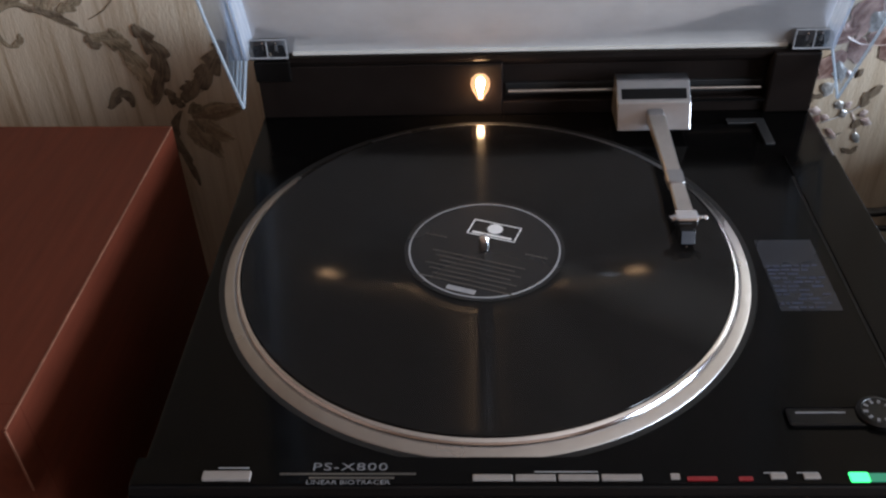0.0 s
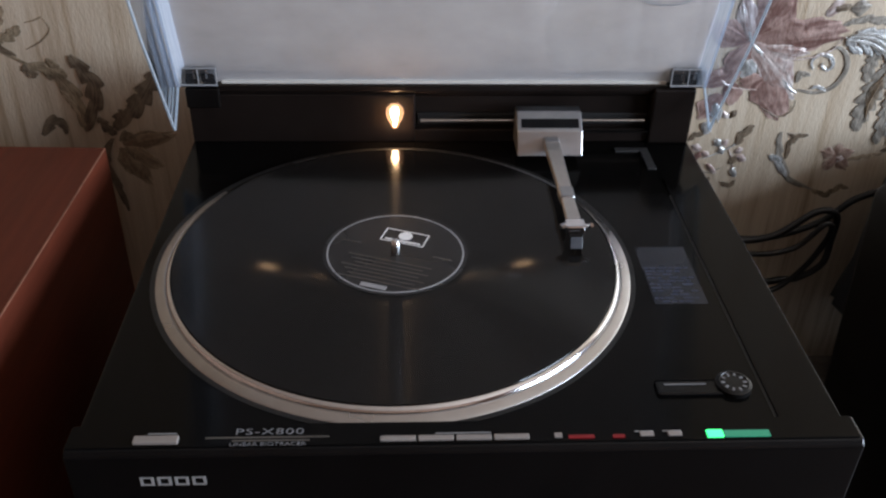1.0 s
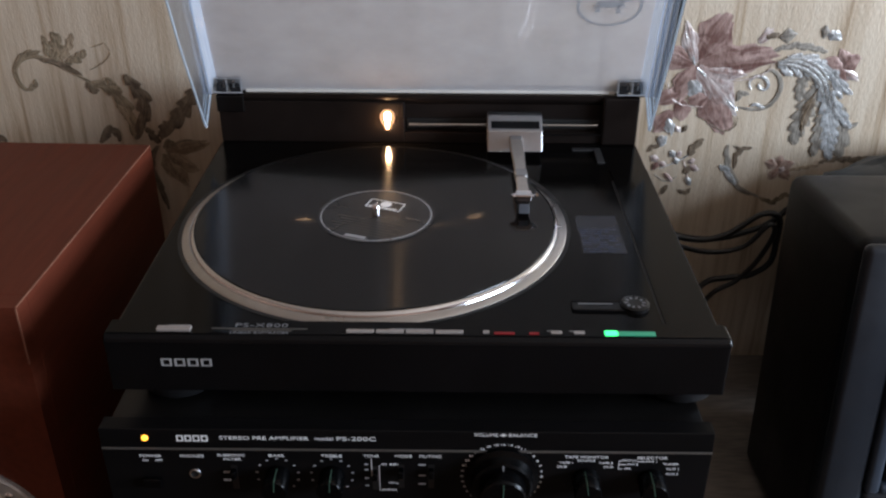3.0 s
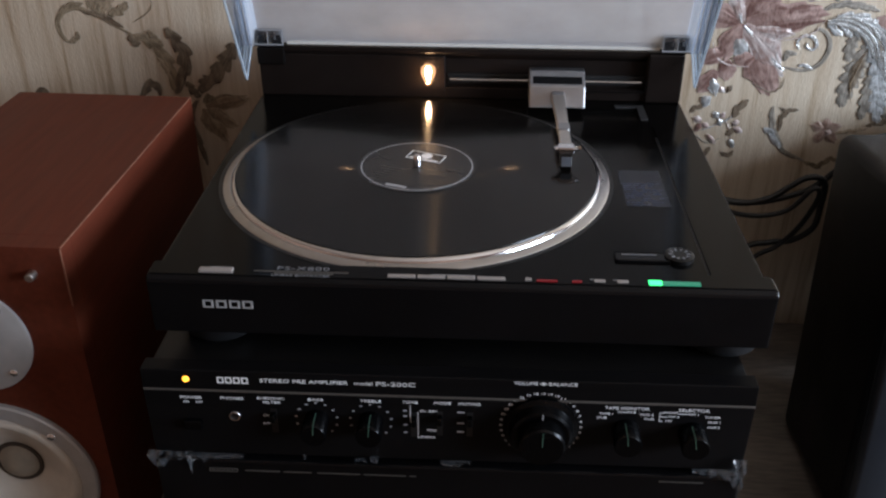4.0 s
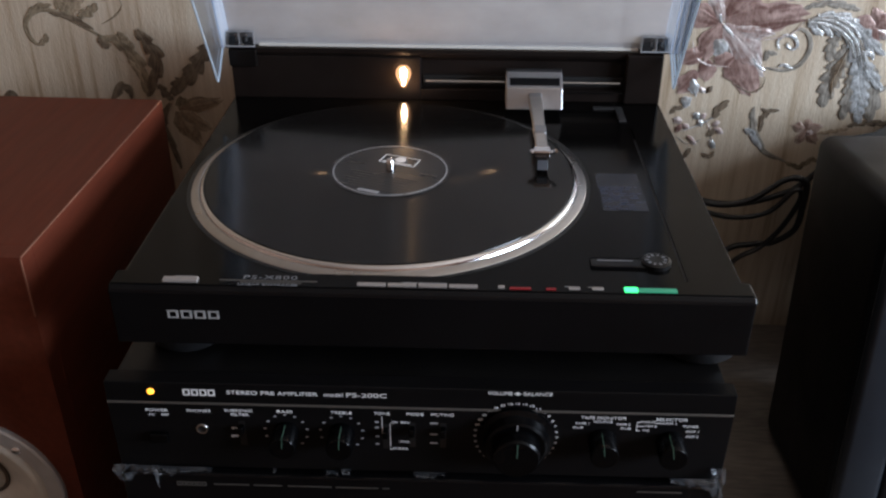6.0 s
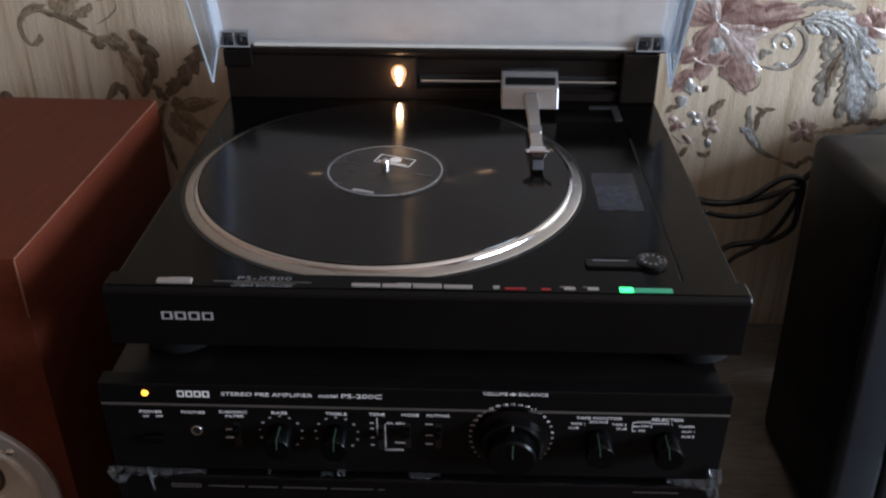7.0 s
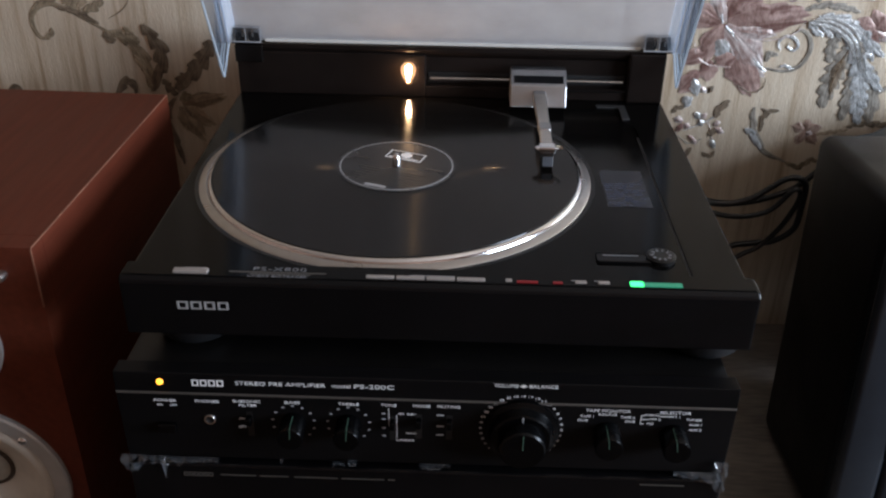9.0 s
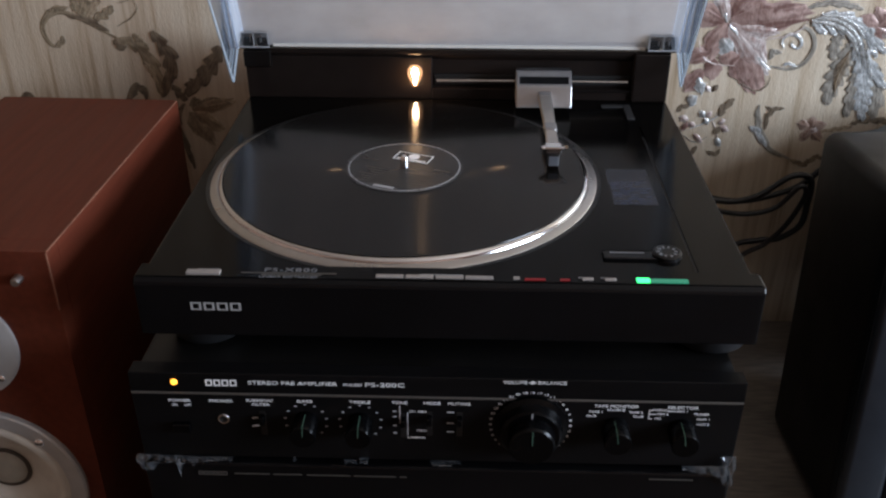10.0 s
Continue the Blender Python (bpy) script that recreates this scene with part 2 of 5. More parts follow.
def embossing(name, dark, light, rough, metal, scale=55.0):
    """Printed and raised ornament: two inks, dark in the folds and pale on the crests, run into each other over fine raised veins."""
    m = material(name, light, rough, metal, 150, 0.2, 1.0, 420, (1, 1, 0.45))
    n, l = m.node_tree.nodes, m.node_tree.links
    co = [x for x in n if x.type == "TEX_COORD"][0]
    t = n.new("ShaderNodeTexNoise")
    t.inputs["Scale"].default_value, t.inputs["Detail"].default_value, t.inputs["Distortion"].default_value = scale, 8, 1.6
    l.new(co.outputs["Object"], t.inputs["Vector"])
    ink = n.new("ShaderNodeAttribute")
    ink.attribute_name = "ink"
    half = n.new("ShaderNodeMath")
    half.operation = "MULTIPLY_ADD"
    half.inputs[1].default_value, half.inputs[2].default_value = 0.45, -0.22
    l.new(ink.outputs["Fac"], half.inputs[0])
    add = n.new("ShaderNodeMath")
    l.new(t.outputs["Fac"], add.inputs[0])
    l.new(half.outputs[0], add.inputs[1])
    r = n.new("ShaderNodeValToRGB")
    r.color_ramp.elements[0].position, r.color_ramp.elements[0].color = 0.28, (*dark, 1)
    r.color_ramp.elements[1].position, r.color_ramp.elements[1].color = 0.70, (*light, 1)
    l.new(add.outputs[0], r.inputs[0])
    l.new(r.outputs[0], n["Principled BSDF"].inputs["Base Color"])
    return m


M_BRONZE = embossing("bronze_grey_embossing", (0.13, 0.108, 0.085), (0.34, 0.305, 0.255), 0.46, 0.15)
M_DARKLEAF = embossing("dark_bronze_embossing", (0.085, 0.058, 0.038), (0.23, 0.175, 0.12), 0.46, 0.15)
M_FADED = embossing("faded_brown_embossing", (0.22, 0.155, 0.10), (0.42, 0.325, 0.22), 0.44, 0.1, 110)
M_BROWNLEAF = embossing("brown_bronze_embossing", (0.13, 0.095, 0.060), (0.34, 0.265, 0.175), 0.48, 0.1)
M_SILVERLEAF = embossing("silver_embossing", (0.40, 0.39, 0.37), (0.93, 0.94, 0.93), 0.28, 0.6, 140)
M_PINK = embossing("dusty_pink_embossing", (0.17, 0.088, 0.072), (0.47, 0.325, 0.280), 0.38, 0.2, 48)
M_DULLPINK = embossing("dull_brown_pink_embossing", (0.20, 0.115, 0.085), (0.46, 0.34, 0.27), 0.42, 0.1, 90)
M_PALEPINK = embossing("pale_pink_embossing", (0.34, 0.225, 0.195), (0.78, 0.70, 0.66), 0.32, 0.3)
# Unseen walls and ceiling: brownish tones chosen to dim and warm the bounce light.
M_PLASTER = material("unseen_warm_wall", (0.32, 0.205, 0.142), 0.8, 0, 30, 0.08, 0.1, 200)
M_CEIL = material("unseen_warm_ceiling", (0.54, 0.44, 0.36), 0.9, 0, 30, 0.04)
M_FLOOR = material("brown_floorboards", (0.06, 0.035, 0.02), 0.5, 0, 20, 0.3, 0.1, 200, (1, 8, 1))
M_STAND = material("dark_brown_sideboard", (0.125, 0.105, 0.088), 0.6, 0, 40, 0.55, 0.05, 200, (1, 6, 6))
M_CLOTH = material("dark_blue_bag", (0.035, 0.043, 0.052), 0.5, 0, 60, 0.3, 0.3, 200)


# ---- building helpers ----
BASE = {}


def thing(name, at, label, category, group="", kind=""):
    ob = new(name)
    ob.empty_display_size = 0.02
    ob.location = at
    BASE[ob] = Vector(at)
    return tagged(ob, label, category, group, kind)


def part(name, bm, mat, parent=None, label="", smooth=None):
    """One mesh object under a thing or part; the bmesh is in world coordinates (before the thing is turned)."""
    me = bpy.data.meshes.new(name)
    base = BASE.get(parent, Vector((0, 0, 0))) if parent else Vector((0, 0, 0))
    bmesh.ops.translate(bm, verts=bm.verts, vec=-base)
    bmesh.ops.recalc_face_normals(bm, faces=bm.faces)
    bm.to_mesh(me)
    bm.free()
    if smooth is not None:
        me.shade_smooth()
        me.set_sharp_from_angle(angle=radians(smooth))
    me.materials.append(mat)
    ob = new(name, me)
    if parent:
        ob.parent = parent
        BASE[ob] = base
    if label:
        ob["label"] = label
    return ob


def box(x0, x1, y0, y1, z0, z1, bevel=0.0, seg=2, bm=None):
    bm = bm or bmesh.new()
    before = set(bm.verts)
    r = bmesh.ops.create_cube(bm, size=1.0)
    vs = r["verts"]
    for v in vs:
        v.co = Vector((x0 + (v.co.x + 0.5) * (x1 - x0), y0 + (v.co.y + 0.5) * (y1 - y0), z0 + (v.co.z + 0.5) * (z1 - z0)))
    if bevel:
        es = list({e for v in vs for e in v.link_edges})
        bmesh.ops.bevel(bm, geom=es, offset=bevel, segments=seg, profile=0.5, affect="EDGES")
    return bm


def lathe(profile, at, seg=64, axis="z", bm=None):
    """Turns (radius, height) pairs about an axis through at. axis 'y': heights run towards -y."""
    bm = bm or bmesh.new()
    rings = []
    for r, h in profile:
        if r < 1e-6:
            co = (0, 0, h) if axis == "z" else (0, -h, 0)
            rings.append([bm.verts.new(Vector(at) + Vector(co))])
            continue
        ring = []
        for k in range(seg):
            a = 2 * math.pi * k / seg
            c = (r * math.cos(a), r * math.sin(a), h) if axis == "z" else (r * math.cos(a), -h, r * math.sin(a))
            ring.append(bm.verts.new(Vector(at) + Vector(c)))
        rings.append(ring)
    for a, b in zip(rings, rings[1:]):
        for k in range(seg):
            if len(a) == 1 and len(b) == 1:
                continue
            if len(a) == 1:
                bm.faces.new((a[0], b[k], b[(k + 1) % seg]))
            elif len(b) == 1:
                bm.faces.new((a[k], a[(k + 1) % seg], b[0]))
            else:
                bm.faces.new((a[k], a[(k + 1) % seg], b[(k + 1) % seg], b[k]))
    return bm


def prism(profile, x0, x1, bevel=0.0):
    """A closed (y, z) outline drawn out from x0 to x1."""
    bm = bmesh.new()
    a = [bm.verts.new((x0, y, z)) for y, z in profile]
    b = [bm.verts.new((x1, y, z)) for y, z in profile]
    bm.faces.new(a)
    bm.faces.new(b[::-1])
    n = len(a)
    for k in range(n):
        bm.faces.new((a[k], b[k], b[(k + 1) % n], a[(k + 1) % n]))
    if bevel:
        bmesh.ops.bevel(bm, geom=list(bm.edges), offset=bevel, segments=2, profile=0.5, affect="EDGES")
    return bm


def tube(points, radius, seg=8, steps=8, bm=None):
    """A round cord through points."""
    bm = bm or bmesh.new()
    pts = smooth_line([Vector(p) for p in points], steps)
    last = None
    for i, p in enumerate(pts):
        d = (pts[min(i + 1, len(pts) - 1)] - pts[max(i - 1, 0)]).normalized()
        side = d.cross(Vector((0.13, 0.2, 1))).normalized()
        up = side.cross(d)
        ring = [bm.verts.new(p + radius * (math.cos(2 * math.pi * k / seg) * side + math.sin(2 * math.pi * k / seg) * up)) for k in range(seg)]
        if last:
            for k in range(seg):
                bm.faces.new((last[k], last[(k + 1) % seg], ring[(k + 1) % seg], ring[k]))
        else:
            bm.faces.new(ring[::-1])
        last = ring
    bm.faces.new(last)
    return bm


def smooth_line(pts, steps):
    out = []
    n = len(pts)
    for i in range(n - 1):
        a, b, c, d = pts[max(i - 1, 0)], pts[i], pts[i + 1], pts[min(i + 2, n - 1)]
        for k in range(steps):
            t = k / steps
            out.append(0.5 * (2 * b + (c - a) * t + (2 * a - 5 * b + 4 * c - d) * t * t + (3 * b - a - 3 * c + d) * t ** 3))
    return out + [pts[-1]]


def writing(parent, body, size, at, mat=None, flat=False, width=0.0, name="lettering", spacing=1.0):
    """Raised print: upright facing -y, or flat on a top. at is the middle of the line. width: the line's full width."""
    cu = bpy.data.curves.new(name, "FONT")
    cu.body, cu.size, cu.align_x, cu.align_y, cu.extrude = body, size, "CENTER", "CENTER", 0.00012
    cu.resolution_u = 3
    cu.offset = -0.005 * size
    cu.space_character = spacing
    tmp = new("tmp", cu)
    dg = bpy.context.evaluated_depsgraph_get()
    me = bpy.data.meshes.new_from_object(tmp.evaluated_get(dg))
    bpy.data.objects.remove(tmp)
    me.name = name
    xs = [v.co.x for v in me.vertices]
    if width and xs:
        s = width / (max(xs) - min(xs))
        me.transform(Matrix.Diagonal((s, 1, 1, 1)))
    m = Matrix.Translation(Vector(at) - BASE[parent])
    if not flat:
        m = m @ Matrix.Rotation(radians(90), 4, "X")
    me.transform(m)
    me.materials.clear()
    me.materials.append(mat or M_WHITE)
    ob = new(name, me)
    ob.parent = parent
    BASE[ob] = BASE[parent]
    return ob


# ---- the room ----
WALL_Y = 0.269
X0, X1, Y0, CEIL = -1.9, WIN_X, -2.6, 2.5


def structure(name, bm, mat, label):
    return tagged(part(name, bm, mat), label, name.split("_")[0], kind="structure")


structure("floor", box(X0 - 0.1, X1 + 0.1, Y0 - 0.1, WALL_Y + 0.1, -0.1, 0), M_FLOOR, "brown wooden floor of the living room")
structure("ceiling", box(X0 - 0.1, X1 + 0.1, Y0 - 0.1, WALL_Y + 0.1, CEIL, CEIL + 0.1), M_CEIL, "plain unseen ceiling, toned warm for the bounce light")
wall_north = structure("wall_north", box(X0, X1, WALL_Y, WALL_Y + 0.1, 0, CEIL), M_PAPER, "cream streaked wallpaper wall with embossed flowers and leaves")
BASE[wall_north] = Vector((0, 0, 0))
structure("wall_west", box(X0 - 0.1, X0, Y0, WALL_Y + 0.1, 0, CEIL), M_PLASTER, "plain painted side wall of the room")
structure("wall_south", box(X0, X1, Y0 - 0.1, Y0, 0, CEIL), M_PLASTER, "plain painted wall behind the viewer")
east = bmesh.new()
box(X1, X1 + 0.12, Y0, WIN_Y0, 0, CEIL, bm=east)
box(X1, X1 + 0.12, WIN_Y1, WALL_Y + 0.1, 0, CEIL, bm=east)
box(X1, X1 + 0.12, WIN_Y0, WIN_Y1, 0, WIN_Z0, bm=east)
box(X1, X1 + 0.12, WIN_Y0, WIN_Y1, WIN_Z1, CEIL, bm=east)
structure("wall_east", east, M_PLASTER, "plain painted wall with a window opening")


# ---- wallpaper embossing ----
def inked(ob, shades):
    """Lays the print's shade, one number a corner point, on the mesh."""
    a = ob.data.attributes.new("ink", "FLOAT", "POINT")
    a.data.foreach_set("value", shades)
    return ob


def leaf(name, pts, w, mat, lobes=0, lift=0.0012, lobe=0.58, steps=7, both=True, taper=(0.15, 0.0), layer=0):
    """A raised leaf or scroll on the wall along (x, z) points; w: its half width; lobes: notches down its sides."""
    steps = steps * 3 if lobes and steps >= 5 else steps
    line = smooth_line([Vector((x, 0, z)) for x, z in pts], steps)
    n = len(line)
    lift *= 0.22
    bm = bmesh.new()
    rows, shades = [], []
    y = WALL_Y - 0.0003 - 0.00028 * layer
    for i, p in enumerate(line):
        t = i / (n - 1)
        d = (line[min(i + 1, n - 1)] - line[max(i - 1, 0)]).normalized()
        side = Vector((d.z, 0, -d.x))
        env = math.sin(math.pi * min(1, max(0, t * 0.92 + 0.06))) ** 0.65
        env = max(env, taper[0] if t < 0.5 else taper[1])
        u1, u2 = (t * lobes) % 1.0, (t * lobes + 0.4) % 1.0
        saw = 1 - lobe * ((1 - u1) ** 1.5 if u1 > 0.12 else u1 / 0.12) if lobes else 1
        saw2 = 1 - lobe * ((1 - u2) ** 1.5 if u2 > 0.12 else u2 / 0.12) if lobes else 1
        wl, wr = w * env * saw, w * env * saw2 * (1 if both else 0.35)
        fold = 0.25 * lift * math.sin(t * (lobes or 3) * 12.6)
        row = []
        for f, h, ink in ((-1, 0, 0.25), (-0.72, 0.7, 0.75), (-0.4, 1.0, 0.35), (-0.14, 0.7, 0.9), (0, 0.35, 0.0), (0.14, 0.7, 0.8), (0.4, 1.0, 0.4), (0.72, 0.7, 0.7), (1, 0, 0.2)):
            reach = wl if f < 0 else wr
            row.append(bm.verts.new(Vector((p.x, y, p.z)) + side * f * reach + Vector((0, -h * lift - fold * (1 - abs(f)), 0))))
            shades.append(ink + 0.25 * math.sin(t * (lobes or 2) * 6.28 + 3 * f))
        rows.append(row)
    for a, b in zip(rows, rows[1:]):
        for k in range(8):
            bm.faces.new((a[k], a[k + 1], b[k + 1], b[k]))
    return inked(part(name, bm, mat, wall_north, smooth=60), shades)


def petal(cx, cz, length, width, angle, mat, layer=0, wave=0.12, lift=0.0018):
    """A broad, wavy, veined petal that starts at (cx, cz) and opens towards angle (degrees)."""
    bm = bmesh.new()
    a = radians(angle)
    d, s = Vector((math.cos(a), 0, math.sin(a))), Vector((-math.sin(a), 0, math.cos(a)))
    y = WALL_Y - 0.0003 - 0.00030 * layer
    rows, shades = [], []
    nt, nu = (18, 25) if length > 0.03 else (9, 11)
    bow = 0.10 * math.sin(angle * 3.1)
    for i in range(nt):
        t = i / (nt - 1)
        hw = width * 0.5 * (math.sin(math.pi * (0.05 + 0.74 * t)) ** 0.75) * (1 + wave * math.sin(9 * t + angle) + 0.22 * noise.noise(Vector((t * 5.5, angle, cx * 40))))
        row = []
        for k in range(nu):
            u = 2 * k / (nu - 1) - 1
            ln = length * (t - 0.24 * t * t * u * u + 0.03 * t * math.sin(6 * u + angle) + 0.15 * t * noise.noise(Vector((u * 3.4, angle * 1.7, cz * 40))))
            p = Vector((cx, y, cz)) + d * ln + s * (hw * u + bow * length * t * t)
            vein = noise.noise(Vector((u * 7 + angle, t * 1.3, cx * 50))) * 2
            p.y -= 0.55 * lift * (1 - u * u) * math.sin(math.pi * min(1, t + 0.05)) + 0.0006 * t * noise.noise(Vector((u * 5, t * 1.5, angle))) + 0.00008 * vein * min(1, 3 * t)
            row.append(bm.verts.new(p))
            rim_ = max(0.0, abs(u) - 0.75) * 2 + max(0.0, t - 0.82) * 3
            shades.append(0.15 + 0.35 * t + 0.20 * vein + rim_ + 0.5 * noise.noise(Vector((u * 2 + angle, t * 2, cz * 30))))
        rows.append(row)
    for p, q in zip(rows, rows[1:]):
        for k in range(nu - 1):
            bm.faces.new((p[k], p[k + 1], q[k + 1], q[k]))
    return inked(part("embossed_petal", bm, mat, wall_north, smooth=60), shades)


def bouquet_right():
    """Big pink flower with a silver acanthus leaf, scrolls and small sprays."""
    petal(0.3250, 0.8500, 0.0437, 0.0264, 160, M_PINK, 1)
    petal(0.3280, 0.8540, 0.0569, 0.0396, 59, M_PINK, 1)
    petal(0.3290, 0.8520, 0.0823, 0.0360, 5, M_PINK, 2)
    petal(0.3390, 0.8450, 0.0432, 0.0156, 347, M_PALEPINK, 3)
    petal(0.3260, 0.8510, 0.0497, 0.0168, 115, M_PALEPINK, 2)
    petal(0.3270, 0.8500, 0.0449, 0.0276, 249, M_PINK, 2)
    petal(0.3430, 0.8240, 0.0582, 0.0372, 299, M_PINK, 2)
    petal(0.3280, 0.8480, 0.0750, 0.0300, 316, M_PALEPINK, 3)
    petal(0.3180, 0.8360, 0.0270, 0.0180, 309, M_SILVERLEAF, 3)
    petal(0.3450, 0.8140, 0.0234, 0.0180, 200, M_PINK, 3)
    petal(0.3100, 0.8180, 0.0255, 0.0204, 206, M_PINK, 2)
    petal(0.3130, 0.8110, 0.0256, 0.0204, 291, M_PINK, 1)
    petal(0.3070, 0.7980, 0.0308, 0.0216, 234, M_PINK, 2)
    petal(0.3010, 0.7920, 0.0234, 0.0120, 290, M_SILVERLEAF, 3)
    petal(0.2950, 0.7670, 0.0130, 0.0132, 328, M_SILVERLEAF, 3)
    petal(0.4840, 0.8470, 0.0228, 0.0180, 157, M_PINK, 2)
    petal(0.4840, 0.8470, 0.0177, 0.0168, 286, M_PINK, 2)
    petal(0.4840, 0.8490, 0.0206, 0.0192, 29, M_PINK, 2)
    petal(0.4870, 0.8450, 0.0200, 0.0108, 323, M_PALEPINK, 3)
    petal(0.4890, 0.8510, 0.0197, 0.0132, 114, M_PINK, 1)
    petal(0.3900, 0.8750, 0.0198, 0.0120, 45, M_PALEPINK, 1)
    petal(0.4110, 0.8810, 0.0182, 0.0144, 9, M_BRONZE, 1)
    petal(0.3920, 0.8800, 0.0190, 0.0084, 18, M_DARKLEAF, 2)
    petal(0.4610, 0.8870, 0.0175, 0.0120, 329, M_SILVERLEAF, 1)
    petal(0.4580, 0.8940, 0.0141, 0.0084, 262, M_BRONZE, 1)
    leaf("embossed_vein", [(0.3280, 0.8480), (0.3460, 0.8300), (0.3630, 0.8120), (0.3790, 0.7990)], 0.0030, M_SILVERLEAF, 4, layer=5)
    leaf("embossed_vein", [(0.3250, 0.8500), (0.3200, 0.8650), (0.3100, 0.8860)], 0.0018, M_SILVERLEAF, 2, layer=4)
    leaf("embossed_outline", [(0.2980, 0.8310), (0.3040, 0.8140), (0.3180, 0.8050), (0.3410, 0.8030)], 0.0010, M_PALEPINK, 5, layer=4)
    leaf("embossed_outline", [(0.3500, 0.7840), (0.3670, 0.7750), (0.3790, 0.7810), (0.3810, 0.7920)], 0.0011, M_DARKLEAF, 5, layer=4)
    leaf("embossed_outline", [(0.3600, 0.8320), (0.3840, 0.8350), (0.4020, 0.8420), (0.4120, 0.8560)], 0.0011, M_PALEPINK, 6, layer=4)
    leaf("embossed_scroll", [(0.3790, 0.8030), (0.3990, 0.8000), (0.4150, 0.8070), (0.4220, 0.8240), (0.4180, 0.8380), (0.4090, 0.8450), (0.4020, 0.8420)], 0.0025, M_BRONZE, 0, layer=2)
    leaf("embossed_scroll", [(0.3900, 0.8230), (0.3870, 0.8310), (0.3930, 0.8380), (0.4030, 0.8360), (0.4080, 0.8280), (0.4040, 0.8230), (0.3970, 0.8270), (0.3990, 0.8310)], 0.0019, M_SILVERLEAF, 0, layer=3)
    leaf("embossed_leaf", [(0.3770, 0.8100), (0.3800, 0.8190), (0.3890, 0.8170)], 0.0039, M_BRONZE, 2, layer=2)
    leaf("embossed_leaf", [(0.4070, 0.8020), (0.3990, 0.8060), (0.3920, 0.8040)], 0.0024, M_SILVERLEAF, 2, layer=3)
    leaf("embossed_leaf", [(0.4070, 0.8660), (0.4280, 0.8720), (0.4520, 0.8690), (0.4650, 0.8650)], 0.0047, M_BRONZE, 5, layer=1)
    leaf("embossed_leaf", [(0.4140, 0.8530), (0.4390, 0.8510), (0.4630, 0.8350), (0.4790, 0.8060)], 0.0081, M_SILVERLEAF, 5, layer=4)
    leaf("embossed_leaf", [(0.4230, 0.8590), (0.4490, 0.8570), (0.4730, 0.8420), (0.4900, 0.8130)], 0.0081, M_SILVERLEAF, 5, layer=3)
    leaf("embossed_leaf", [(0.4400, 0.8570), (0.4660, 0.8490), (0.4880, 0.8290), (0.5010, 0.8180)], 0.0065, M_SILVERLEAF, 4, layer=4)
    leaf("embossed_leaf", [(0.4620, 0.8350), (0.4760, 0.8080), (0.4850, 0.7790), (0.4940, 0.7600)], 0.0113, M_SILVERLEAF, 6, layer=5)
    leaf("embossed_leaf", [(0.4710, 0.8220), (0.4880, 0.8010), (0.5070, 0.7800)], 0.0081, M_SILVERLEAF, 4, layer=6)
    leaf("embossed_leaf", [(0.4840, 0.8100), (0.4990, 0.7760), (0.5020, 0.7430)], 0.0117, M_BRONZE, 4, layer=2)
    leaf("embossed_leaf", [(0.4150, 0.8540), (0.4220, 0.8460), (0.4320, 0.8390)], 0.0049, M_SILVERLEAF, 2, layer=4)
    leaf("embossed_leaf", [(0.4270, 0.8520), (0.4350, 0.8450), (0.4420, 0.8370)], 0.0041, M_SILVERLEAF, 2, layer=5)
    leaf("embossed_leaf", [(0.4490, 0.8420), (0.4440, 0.8270), (0.4450, 0.8100)], 0.0078, M_BRONZE, 4, layer=2)
    leaf("embossed_leaf", [(0.4630, 0.8300), (0.4560, 0.8070), (0.4500, 0.7830), (0.4480, 0.7590)], 0.0133, M_BRONZE, 6, layer=2)
    leaf("embossed_leaf", [(0.4610, 0.8130), (0.4560, 0.7940), (0.4530, 0.7750)], 0.0048, M_DARKLEAF, 4, layer=3)
    leaf("embossed_leaf", [(0.4730, 0.8010), (0.4750, 0.7770), (0.4720, 0.7450)], 0.0101, M_BRONZE, 5, layer=3)
    leaf("embossed_leaf", [(0.4810, 0.7850), (0.4850, 0.7630), (0.4920, 0.7410)], 0.0089, M_SILVERLEAF, 4, layer=4)
    leaf("embossed_leaf", [(0.5010, 0.7850), (0.5080, 0.7810), (0.5150, 0.7860)], 0.0031, M_BRONZE, 2, layer=2)
    leaf("embossed_leaf", [(0.4720, 0.8140), (0.4770, 0.8200), (0.4880, 0.8190)], 0.0041, M_SILVERLEAF, 2, layer=6)
    leaf("embossed_strand", [(0.4130, 0.8520), (0.4390, 0.8470), (0.4590, 0.8330), (0.4700, 0.8140)], 0.0005, M_BRONZE, 0, layer=8)
    leaf("embossed_strand", [(0.4140, 0.8530), (0.4400, 0.8490), (0.4620, 0.8340), (0.4730, 0.8090)], 0.0005, M_SILVERLEAF, 0, layer=8)
    leaf("embossed_strand", [(0.4140, 0.8550), (0.4400, 0.8520), (0.4640, 0.8350), (0.4780, 0.8040)], 0.0005, M_BRONZE, 0, layer=8)
    leaf("embossed_strand", [(0.4160, 0.8560), (0.4410, 0.8540), (0.4660, 0.8360), (0.4820, 0.7990)], 0.0005, M_SILVERLEAF, 0, layer=8)
    leaf("embossed_strand", [(0.4170, 0.8570), (0.4420, 0.8560), (0.4680, 0.8380), (0.4860, 0.7940)], 0.0005, M_BRONZE, 0, layer=8)
    leaf("embossed_strand", [(0.4180, 0.8580), (0.4430, 0.8580), (0.4700, 0.8390), (0.4900, 0.7890)], 0.0005, M_SILVERLEAF, 0, layer=8)
